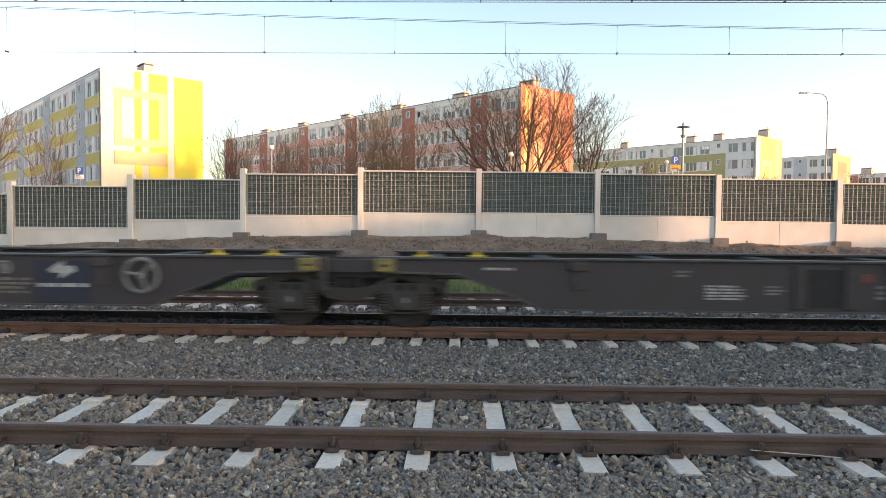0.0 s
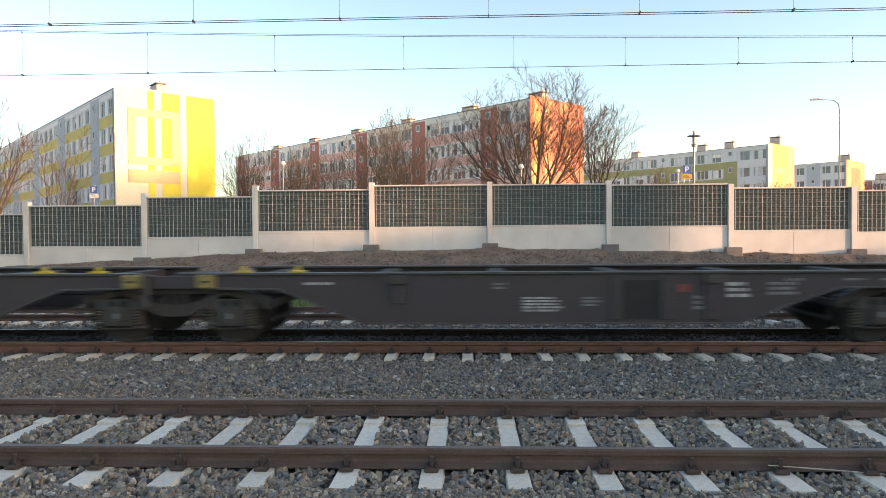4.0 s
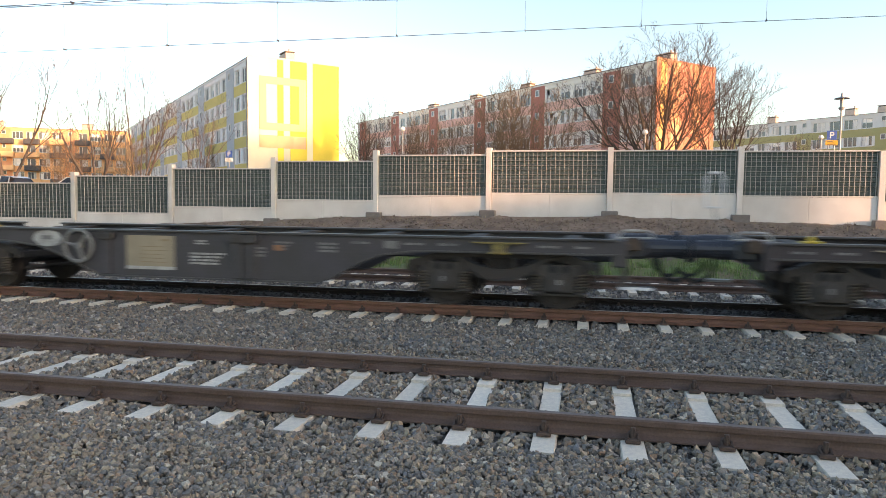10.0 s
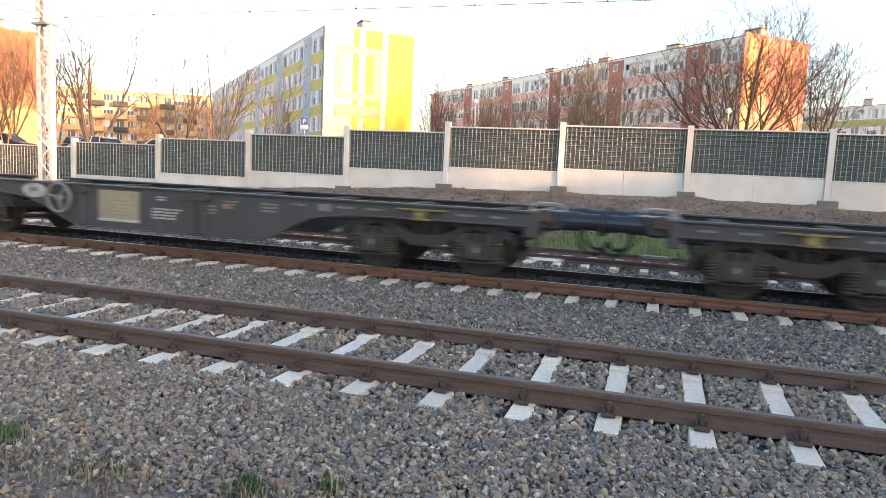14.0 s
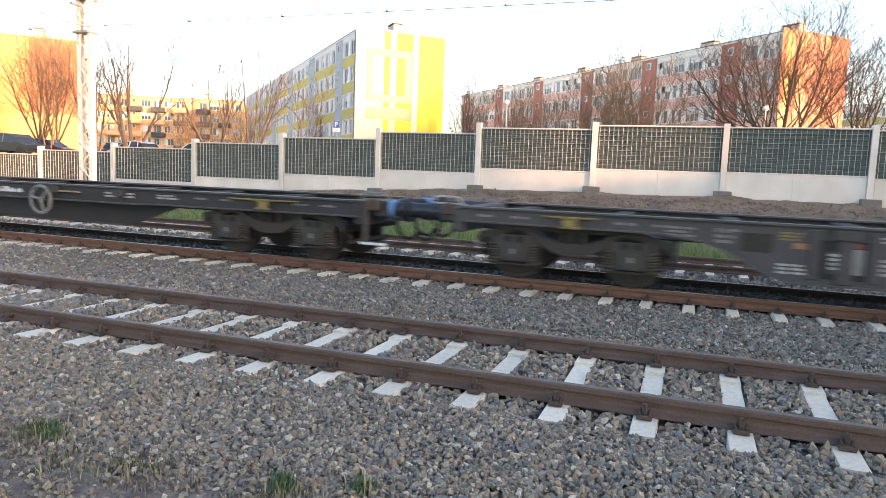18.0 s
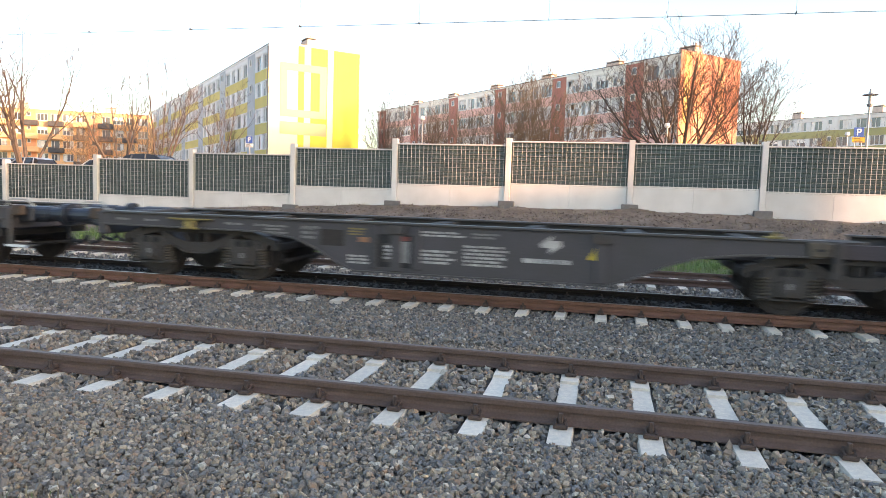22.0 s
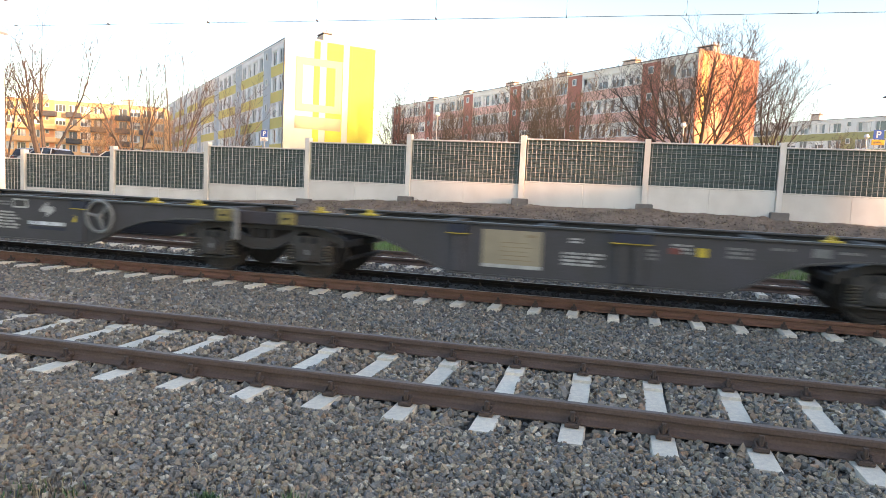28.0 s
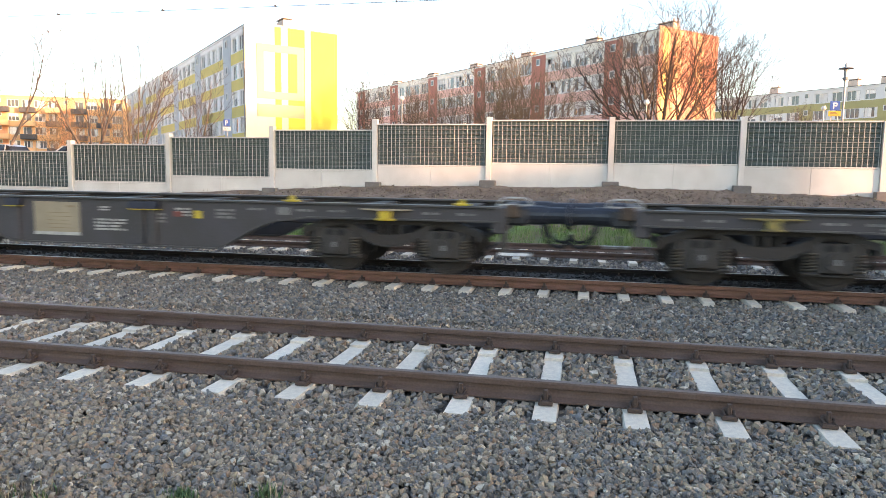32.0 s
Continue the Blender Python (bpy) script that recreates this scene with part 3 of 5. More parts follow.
            g.add([(bx - ux, by - uy, z - .02), (bx + ux, by + uy, z - .02), (midp[0] + ux * .8, midp[1] + uy * .8, midp[2]), tip, (midp[0] - ux * .8, midp[1] - uy * .8, midp[2])], [(0, 1, 2, 4), (4, 2, 3)])
    me = bpy.data.meshes.new(name)
    me.from_pydata(g.v, [], g.f)
    me.materials.append(M[material])
    return tagged(new(name, me), label, "grass", "", "stuff")


rg = random.Random(8)
sheet("grass_verge", [-60 + .5 * i for i in range(241)], [13.62, 13.9, 14.3, 14.7, 15.1, 15.4, 15.7], lambda x, y: bank_z(x, y) + .03 - .05 * max(0, (y - 15.1)) + .05 * noise.noise((x * 1.5, y * 2, 3)), "grass_ground", "green turf verge behind the far track", "grass", "structure")
strip = [(rg.uniform(-24, 22), rg.uniform(13.7, 15.9), 0, 18, .24, .14) for _ in range(1700)]
tufts("trackside_grass", [(x, y, bank_z(x, y), n, h, s) for x, y, z, n, h, s in strip], "grass", "rough green grass strip behind the far track")
dry = [(rg.uniform(-24, 22), rg.uniform(15.2, 18.7), 0, 7, .10, .2) for _ in range(1100)]
tufts("dry_grass_on_bank", [(x, y, bank_z(x, y), n, h, s) for x, y, z, n, h, s in dry], "dry_grass", "dry straw tufts at the foot of the bank", 4)
fore = [(-1.05, -1.08, .05, 75), (-1.0, -1.15, .06, 60), (-.64, -.98, .05, 45), (-2.75, -1.08, .09, 90), (-2.6, -1.12, .06, 40), (-1.97, -1.25, .14, 14), (-1.75, -1.22, .12, 10), (-2.2, -1.4, .2, 14), (-.25, -1.2, .08, 40), (.6, -1.35, .1, 40), (-3.3, -1.5, .25, 80)]
tufts("foreground_grass", [(x, y, bed_z(y), n * 3, .075, s * .8) for x, y, s, n in fore], "grass_dark", "small green grass tufts growing in the stones", 5)
tufts("foreground_dry_grass", [(x + .06, y - .05, bed_z(y), 34, .10, s + .14) for x, y, s, n in fore], "dry_grass", "dry straw stalks among the stones", 6)

mats = [(rg.uniform(-3.6, .3), rg.uniform(-2.2, -1.12)) for _ in range(150)]
tufts("dead_grass_mat", [(x, y, bed_z(y) + .012, 34, .035, .10) for x, y in mats if noise.noise((x * 1.4, y * 1.4, 6)) > -.12], "dead_grass", "flattened grey-brown dead grass on the trackside dirt", 9)

rc = np.random.default_rng(21)
cx, cy = rc.uniform(-24, 20, 7500), rc.triangular(15.4, 17.6, 18.85, 7500)
gravel("soil_clods", [(x, y, bank_z(x, y) - .01) for x, y in zip(cx, cy)], .036, "soil", "clods of dry earth on the bank")
solid("stick", Mesh().tube([(2.96, .655, .06), (3.3, .66, .035), (3.76, .645, .005)], [.003, .0045, .003], 5), "dry_stick", "thin pale dry stick lying against the near rail", "stick")

# ---- noise barrier ----
POSTS = [(-35.6, 1.75), (-31.4, 1.9), (-27.2, 2.14), (-22.9, 2.36), (-18.58, 2.63), (-14.38, 2.92), (-10.23, 3.17), (-6.38, 3.40), (-2.39, 3.46), (1.6, 3.45), (5.57, 3.45), (9.58, 3.30), (13.57, 3.17), (17.55, 3.05), (21.5, 2.95), (25.5, 2.85)]
TOPS = [1.63, 1.78, 2.0, 2.22, 2.5, 2.78, 3.04, 3.24, 3.37, 3.36, 3.32, 3.18, 3.06, 2.95, 2.85]
BASES = [.4, .4, .45, .5, .55, .6, .85, 1.12, 1.24, 1.26, 1.2, 1.08, 1.0, .95, .9]
YB = 19.0
barrier = thing("noise_barrier", "noise barrier of dark green absorber panels with pale battens between concrete posts", "noise barrier", None, "", "structure")
for i, (px, pz) in enumerate(POSTS):
    zb = BASES[min(i, len(BASES) - 1)] - .6
    p = Mesh().prism([(px - .09, YB - .10), (px - .085, YB - .13), (px + .085, YB - .13), (px + .09, YB - .10), (px + .09, YB + .12), (px - .09, YB + .12)], zb, pz, "z")
    part("post", p, "concrete", barrier, "pale concrete post")
    part("footing", Mesh().box(px - .26, px + .27, YB - .40, YB - .135, zb + .2, BASES[min(i, len(BASES) - 1)] + .125, .02), "concrete_cap", barrier, "weathered concrete footing block")
for i in range(len(POSTS) - 1):
    x0, x1 = POSTS[i][0] + .095, POSTS[i + 1][0] - .095
    top, base = TOPS[i], BASES[i]
    low = top - 1.42 - .02 * (i % 3)
    xm = (x0 + x1) / 2 + .05 * (i % 3 - 1)
    for xa, xb in ((x0, xm - .0015), (xm + .0015, x1)):
        part("plinth", Mesh().box(xa, xb, YB - .07, YB + .07, base - .6, low, .012), "concrete", barrier, "smooth pale concrete plinth slab")
    part("panel_core", Mesh().box(x0, x1, YB + .01, YB + .09, low + .005, top - .02, .01), "absorber", barrier, "dark green absorber mat")
    ribs = Mesh()
    k = 9
    for j in range(k):
        za = low + .06 + (top - low - .12) * j / k
        ribs.box(x0 + .03, x1 - .03, YB - .045, YB + .008, za, za + (top - low) / k * .62, .02)
    part("rib_layer", ribs, "absorber_rib", barrier, "dark horizontal ribs behind the battens")
    bars = Mesh()
    n = 26
    for j in range(n):
        xb = x0 + .06 + (x1 - x0 - .12) * j / (n - 1)
        bars.box(xb - .0065, xb + .0065, YB - .075, YB - .055, low + .03, top - .03)
    for j in range(1, 9):
        zb2 = low + .03 + (top - low - .06) * j / 9
        bars.box(x0 + .02, x1 - .02, YB - .056, YB - .048, zb2 - .004, zb2 + .004)
    part("battens", bars, "bar", barrier, "thin pale upright battens")
    part("top_rail", Mesh().box(x0, x1, YB - .09, YB + .1, top - .045, top, .01), "concrete", barrier, "pale top rail")
    part("bottom_rail", Mesh().box(x0, x1, YB - .085, YB - .045, low + .004, low + .05, .008), "concrete", barrier, "pale bottom rail")

# ---- unseen wall added to shade the tracks; stepped top lets sun patches through ----
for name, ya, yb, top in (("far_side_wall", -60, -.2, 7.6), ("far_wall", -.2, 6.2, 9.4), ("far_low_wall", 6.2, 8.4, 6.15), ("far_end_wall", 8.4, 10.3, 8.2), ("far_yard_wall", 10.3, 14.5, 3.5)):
    solid(name, Mesh().box(34, 34.6, ya, yb - .01, -.4, top), "shade_wall", "unseen wall added to shade the tracks", "wall", None, "", "structure")


# ---- the train ----
ZR, YT = -0.04, sum(RAIL_Y[2]) / 2
HALF = {"A": (14.48, 11.72), "E": (13.15, 10.33), "C": (13.15, 10.33), "D": (13.22, 10.6)}


SPRING = Mesh().tube([(.068 * math.cos(k * .75), .068 * math.sin(k * .75), k * .27 / 50) for k in range(51)], .0155, 4).data("coil_spring", M["spring"])


def bogie(parent, x, name="bogie"):
    """A two-axle bogie with pressed side frames, axle boxes, paired springs, brake gear and wheelsets."""
    b = part(name, Mesh().box(-.22, .22, -.95, .95, .56, .80, .03).box(-.9, .9, -.12, .12, .5, .62, .02), "bogie", parent, "grimy two-axle bogie", pose(x, 0, 0))
    for s in (-1, 1):
        y0, y1 = s * 1.0 - .07, s * 1.0 + .07
        beam = Mesh().prism([(-1.50, .56), (-1.49, .73), (-1.3, .78), (-1.1, .84), (-.7, .885), (.7, .885), (1.1, .84), (1.3, .78), (1.49, .73), (1.50, .56), (1.42, .56), (1.40, .64), (1.2, .70), (.74, .80), (-.74, .80), (-1.2, .70), (-1.40, .64), (-1.42, .56)], y0, y1, "y")
        frame_part = part("side_frame", beam, "bogie_frame", b, "arched upper beam of the side frame")
        if s > 0:
            part("belly_arc", Mesh().prism([(-.80, .80), (-.46, .57), (-.16, .435), (.16, .435), (.46, .57), (.80, .80), (.60, .80), (.32, .665), (-.32, .665), (-.60, .80)], .93, 1.07, "y"), "bogie_frame", b, "hanging belly of the side frame")
            for w in (-.9, .9):
                part("axle_box", Mesh().box(w - .2, w + .2, .9, 1.12, .30, .70, .03).box(w - .42, w + .42, .95, 1.09, .24, .30, .01), "axle_box", b, "grey axle box")
            continue
        part("frame_lip", Mesh().prism([(-1.3, .782), (-1.1, .842), (-.7, .887), (.7, .887), (1.1, .842), (1.3, .782), (1.3, .80), (1.1, .86), (.7, .905), (-.7, .905), (-1.1, .86), (-1.3, .80)], s * 1.0 - .1, s * 1.0 + .1, "y"), "axle_box", frame_part, "dusty upper edge of the frame")
        outer = [(-.80, .80), (-.62, .69), (-.46, .585), (-.30, .505), (-.16, .47), (.16, .47), (.30, .505), (.46, .585), (.62, .69), (.80, .80)]
        inner = [(.60, .80), (.47, .725), (.32, .665), (.15, .635), (-.15, .635), (-.32, .665), (-.47, .725), (-.60, .80)]
        arc = part("belly_arc", Mesh().prism(outer + inner, s * 1.0 - .09, s * 1.0 + .09, "y"), "bogie_frame", b, "hanging belly of the side frame")
        part("arc_lip", Mesh().prism([(-.46, .58), (-.30, .50), (-.16, .465), (.16, .465), (.30, .50), (.46, .58), (.46, .565), (.30, .485), (.16, .448), (-.16, .448), (-.30, .485), (-.46, .565)], s * 1.0 - .115, s * 1.0 + .115, "y"), "axle_box", arc)
        for q in (-.19, -.02, .17):
            part("strut", Mesh().box(q - .03, q + .03, y0, y1, .637, .798), "bogie_frame", b)
        for w in (-.9, .9):
            ax = Mesh().prism([(w - .24, .30), (w + .24, .30), (w + .25, .36), (w + .25, .52), (w + .28, .60), (w + .25, .72), (w - .25, .72), (w - .28, .60), (w - .25, .52), (w - .25, .36)], s * 1.0 - .1, s * 1.0 + .12, "y").cyl((w, .46), .14, *sorted((s * 1.12, s * 1.165)), "y", 18)
            for k in range(6):
                a = k * math.pi / 3 + .3
                ax.cyl((w + .105 * math.cos(a), .46 + .105 * math.sin(a)), .018, *sorted((s * 1.165, s * 1.185)), "y", 6)
            box = part("axle_box", ax, "axle_box", b, "grey axle box with a bolted round cover")
            if s < 0:
                for q in (-.10, .10):
                    part("socket", Mesh().cyl((w + q, .655), .058, *sorted((s * 1.10, s * 1.126)), "y", 10), "hose", box, "dark round hole")
                part("axle_label", Mesh().box(w - .028, w + .028, -1.172, -1.16, .42, .50), "rim", box, "pale stencilled mark")
            part("horn_guide", Mesh().box(w - .44, w - .41, s * 1.0 - .06, s * 1.0 + .06, .30, .72, .008), "bogie", b)
            for q in (-.33, .33):
                part("spring_seat", Mesh().box(w + q - .095, w + q + .095, s * 1.02 - .10, s * 1.02 + .09, .262, .298, .01), "axle_box", b)
                part("spring_cap", Mesh().cyl((w + q, s * 1.02), .085, .572, .72, "z", 12, .07), "bogie_frame", b)
                if s < 0:
                    part("coil_spring", SPRING, "", b, "", pose(w + q, s * 1.05, .302))
            part("tie_bar", Mesh().box(w - .42, w + .42, s * 1.02 - .03, s * 1.02 + .03, .235, .262, .006), "axle_box", b)
    for w in (-.9, .9):
        sg = 1 if w > 0 else -1
        ws = Mesh().cyl((w, .46), .075, -.72, .72, "y", 10)
        for s in (-1, 1):
            ws.cyl((w, .46), .455, s * .70, s * .835, "y", 28)
            ws.cyl((w, .46), .485, s * .67, s * .70, "y", 28)
            ws.cyl((w, .46), .17, s * .835, s * .87, "y", 14)
            ws.ring((w, .46), .385, .012, s * .835, 24, 4)
        part("wheelset", Mesh().add([(v[0] - w, v[1], v[2] - .46) for v in ws.v], ws.f), "wheel", b, "pair of brown steel wheels on an axle", pose(w, 0, .46))
        part("brake_beam", Mesh().cyl((w + sg * .58, .36), .035, -.85, .85, "y", 8), "bogie", b, "cross beam of the brake gear")
        for s in (-1, 1):
            part("brake_shoe", Mesh().box(*sorted((w - sg * .56, w - sg * .49)), s * .77 - .05, s * .77 + .05, .32, .62, .015), "bogie", b)
            if s < 0:
                part("brake_hanger", Mesh().tube([(w + sg * .60, s * .78, .32), (w + sg * .55, s * .78, .56), (w + sg * .50, s * .78, .74)], .028, 5), "bogie", b)
    for q in (-1.5, 1.5):
        part("headstock_bar", Mesh().box(q - .03, q + .03, -1.02, 1.02, .56, .68, .012), "bogie", b, "end bar of the bogie frame")
    return b


def sill_profile(x0, x1, xa, xb, deep, up=.91, top=1.10, curve=False):
    """Outline of a deep side sill: shallow over the bogies at x0 and x1, deep between xa and xb."""
    pts = [(x0, top), (x0, up)]
    sa, sb = xa[0], xa[1]
    ta, tb = xb[0], xb[1]
    if curve:
        pts += [(sa - .25, up - .01), (sa + (sb - sa) * .25, up - (up - deep) * .16), (sa + (sb - sa) * .5, up - (up - deep) * .4), (sa + (sb - sa) * .8, up - (up - deep) * .8)]
    else:
        pts += [(sa, up - .02), (sa + (sb - sa) * .5, up - (up - deep) * .5)]
    pts += [(sb, deep), (ta, deep)]
    if curve:
        pts += [(tb - (tb - ta) * .8, up - (up - deep) * .8), (tb - (tb - ta) * .5, up - (up - deep) * .4), (tb - (tb - ta) * .25, up - (up - deep) * .16), (tb + .25, up - .01)]
    else:
        pts += [(tb - (tb - ta) * .5, up - (up - deep) * .5), (tb, up - .02)]
    pts += [(x1, up), (x1, top)]
    return pts


def plate(parent, name, x0, x1, z0, z1, material, label="", y=-1.262, t=.004):
    return part(name, Mesh().box(x0, x1, y - t, y + .004, z0, z1), material, parent, label)


def bars(parent, x0, x1, z0, z1, rows, material, rng, label="small lines of unreadable lettering"):
    """Lettering too small to read: broken rows of bars."""
    m = Mesh()
    h = (z1 - z0) / rows
    for r in range(rows):
        x, end = x0, x1 - rng.uniform(0, .25) * (x1 - x0)
        while x < end - .03:
            w = min(rng.uniform(.05, .24), end - x)
            m.box(x, x + w, -1.2665, -1.258, z0 + r * h + h * .22, z0 + r * h + h * .8)
            x += w + rng.uniform(.018, .05)
    return tagged(part("lettering", m, material, parent, label), kind="stuff")


def logo(parent, x, z, w=.34):
    """The owner's sign as a plain swept shape, over a line of letters as bars."""
    m = Mesh()
    m.prism([(x - .5 * w, z + .02), (x - .2 * w, z + .10), (x + .1 * w, z + .16), (x + .02 * w, z + .08), (x + .45 * w, z + .08), (x + .5 * w, z + .0), (x + .2 * w, z - .06), (x - .1 * w, z - .12), (x - .02 * w, z - .03), (x - .42 * w, z - .03)], -1.268, -1.258, "y")
    part("owner_sign", m, "white", parent, "white swept emblem")


def handwheel(parent, x, z, r=.275):
    rim = part("handwheel", Mesh().ring((x, z), r, .03, -1.335, 28, 6), "rim", parent, "grey three-spoked brake handwheel")
    for k in range(3):
        a = .85 + k * 2 * math.pi / 3
        part("spoke", Mesh().tube([(x, -1.335, z), (x + r * math.cos(a), -1.335, z + r * math.sin(a))], [.032, .022], 6), "rim", rim)
    part("hub", Mesh().cyl((x, z), .055, -1.36, -1.26, "y", 12), "rim", rim)


def unit(wagon, kind, s, rng):
    """One half of an articulated wagon; s is +1 for the leading half, -1 for the trailing."""
    half, piv = HALF[kind[0]]
    paint = {"A": "wagon", "C": "wagon_c", "E": "wagon_c", "D": "wagon_d"}[kind]
    X = lambda a: s * a
    if kind == "A":
        prof = sill_profile(.55, 13.45, (1.7, 3.0), (8.7, 10.15), .36)
    elif kind == "D":
        prof = sill_profile(.55, 12.5, (1.9, 3.1), (7.7, 8.9), .83, .87)
    else:
        prof = sill_profile(.55, 12.1, (1.75, 3.4), (7.4, 8.75), .34, .91, 1.10, True)
    end = prof[-1][0]
    for sy in (-1, 1):
        ya, yb = (-1.258, -1.225) if sy < 0 else (1.225, 1.258)
        part("side_sill", Mesh().prism([(X(p[0]), p[1]) for p in prof], ya, yb, "y"), paint, wagon, "deep steel side sill")
        fl = Mesh().box(min(X(.5), X(end)), max(X(.5), X(end)), min(sy * 1.10, sy * 1.30), max(sy * 1.10, sy * 1.30), 1.10, 1.135, .006)
        low = [p for p in prof[1:-1]]
        for p, q in zip(low, low[1:]):
            vs = []
            for (px, pz) in (p, q):
                for yy in (min(sy * 1.14, sy * 1.295), max(sy * 1.14, sy * 1.295)):
                    vs += [(X(px), yy, pz - .022), (X(px), yy, pz + .004)]
            fl.add(vs, [(0, 1, 3, 2), (4, 6, 7, 5), (0, 4, 5, 1), (2, 3, 7, 6), (0, 2, 6, 4), (1, 5, 7, 3)])
        part("sill_flange", fl, "flange", wagon, "flange of the side sill, lightened as if lit by the sky")
    # cross members and centre sill
    part("centre_sill", Mesh().box(min(X(.9), X(end)), max(X(.9), X(end)), -.3, .3, .72, 1.02, .02), paint, wagon, "box-shaped centre sill")
    k = 7
    for j in range(k):
        xa = 1.3 + (end - 2.0) * j / (k - 1)
        part("cross_member", Mesh().box(X(xa) - .14, X(xa) + .14, -1.22, 1.22, .90, 1.085, .012), "bogie", wagon)
    # stiffeners on the outer side
    for xa in {"A": ((3.55, 8.3), (3.76, 6.74, 7.62)), "D": ((3.5, 5.6, 7.3), (3.5, 5.6, 7.3))}.get(kind, ((3.5, 5.97, 6.22), (3.5, 6.67)))[0 if s > 0 else 1]:
        rib = part("stiffener", Mesh().box(X(xa) - .09, X(xa) + .09, -1.30, -1.25, prof[6][1] + .02, .955, .008), paint, wagon, "upright stiffener under a bracket")
        part("bracket", Mesh().prism([(X(xa) - .15, 1.09), (X(xa) - .15, 1.0), (X(xa) - .11, .958), (X(xa) + .11, .958), (X(xa) + .15, 1.0), (X(xa) + .15, 1.09)], -1.345, -1.25, "y"), "navy" if kind == "E" else "axle_box", rib, "folded bracket")
        if kind == "E":
            part("bracket_lip", Mesh().box(X(xa) - .16, X(xa) + .16, -1.35, -1.25, .945, .957), "yellow", rib, "yellow lower lip")
    # headstock, buffers, coupling at the outer end
    part("headstock", Mesh().box(X(end) - .1, X(end) + .1, -1.27, 1.27, .72, 1.12, .02), paint, wagon, "end beam")
    xe = X(half)
    for sy in (-.875, .875):
        xb = X(end + .1)
        bf = Mesh().box(*sorted((xb, X(end + .42))), sy - .19, sy + .19, .84, 1.13, .04).cyl((sy, 1.0), .15, *sorted((xb, X(half - .36))), "x", 18).cyl((sy, 1.0), .13, *sorted((X(half - .36), X(half - .06))), "x", 18).cyl((sy, 1.0), .205, *sorted((X(half - .06), X(half - .012))), "x", 22)
        part("buffer", bf, "steel", wagon, "dark round steel buffer")
    part("coupling_hook", Mesh().box(*sorted((X(end), X(half - .15))), -.05, .05, .93, 1.07, .02).tube([(X(half - .2), 0, .98), (X(half - .1), 0, .82), (X(half), 0, .80)], .03, 6), "steel", wagon)
    for sy in (-.45, .4):
        hs = Mesh().tube([(X(half - .42), sy, .93), (X(half - .41), sy, .74), (X(half - .36), sy, .58), (X(half - .26), sy, .49), (X(half - .12), sy, .46), (X(half - .03), sy, .53), (X(half), sy, .60)], .03, 7)
        part("brake_hose", hs, "hose", wagon, "drooping black brake hose")
    if s > 0:
        step = part("shunter_step", Mesh().box(end + .02, end + .50, -1.27, -1.0, .40, .43, .006), "flange", wagon, "shunter's step plate under the end beam")
        part("step_edge", Mesh().box(end + .02, end + .50, -1.276, -1.27, .395, .44), "spray_white", step, "white front edge")
        part("step_post", Mesh().box(end + .04, end + .14, -1.25, -1.19, .43, 1.08, .01), "axle_box", step, "grey upright post of the step")
    else:
        part("shunter_step", Mesh().tube([(X(end + .02), -1.24, .74), (X(end + .02), -1.24, .40), (X(end + .30), -1.24, .40), (X(end + .30), -1.24, .74)], .018, 6), "flange", wagon, "shunter's step under the end beam")
        part("far_step", Mesh().box(X(end + .50), X(end + .02), 1.12, 1.30, .30, .345, .006), "white", wagon, "white edge of the step on the other side")
    part("end_fitting", Mesh().box(*sorted((X(end + .1), X(end + .3))), -1.24, -1.06, .97, 1.16, .02), "rusty_end", wagon, "rusty fitting on the end beam")
    hr = Mesh().tube([(X(end - .04), -1.18, 1.13), (X(end + .04), -1.18, 1.25), (X(end + .10), -1.18, 1.27), (X(end + .38), -1.18, 1.27), (X(end + .44), -1.18, 1.25), (X(end + .50), -1.1, 1.16), (X(end + .30), -1.05, 1.15), (X(end - .04), -1.05, 1.15)], .017, 6)
    part("handrail", hr, "rim" if kind == "D" else "white", wagon, "bent pale end handrail")
    # container locks: folded plates near the ends
    la = .75 if kind == "D" else .42
    part("lock_arm", Mesh().prism([(X(piv) - la, 1.045), (X(piv) - .1, 1.03), (X(piv) + .1, 1.03), (X(piv) + la, 1.045), (X(piv) + la - .02, 1.058), (X(piv) - la + .02, 1.058)], -1.345, -1.27, "y"), "beige" if kind in "AE" else "yellow_dull", wagon, "painted lock arm on the sill")
    part("lock_box", Mesh().box(X(piv) - .10, X(piv) + .10, -1.34, -1.27, .885, 1.03, .012).box(X(piv) - .15, X(piv) + .15, -1.335, -1.27, .875, .905, .008), "yellow" if kind in "AE" else "yellow_dull", wagon, "yellow lock box")
    for xa, on in ((piv + 1.2, kind in "AE"), (1.15, True), (2.0, kind in "AE"), (piv - 1.6, kind == "E")):
        if on:
            part("spigot", Mesh().box(X(xa) - .12, X(xa) + .12, -1.28, -1.12, 1.135, 1.165, .006).prism([(X(xa) - .05, 1.165), (X(xa) + .05, 1.165), (X(xa) + .02, 1.235), (X(xa) - .02, 1.235)], -1.23, -1.17, "y"), "yellow" if kind in "AE" else "yellow_dull", wagon, "yellow container spigot")
    # small labels along the sill top
    for xa in (piv + 1.3, piv + .75, piv - .8, piv - 1.35, piv - 2.2):
        bars(wagon, X(xa) - .16, X(xa) + .16, .97, 1.03, 1, "grey_mark", rng)
    return prof


def pivot_frame(wagon, kind):
    """The joint over the shared middle bogie."""
    j = Mesh().box(-.52, .52, -1.0, 1.0, .88, 1.02, .03).cyl((0, 0), .4, .76, 1.08, "z", 20)
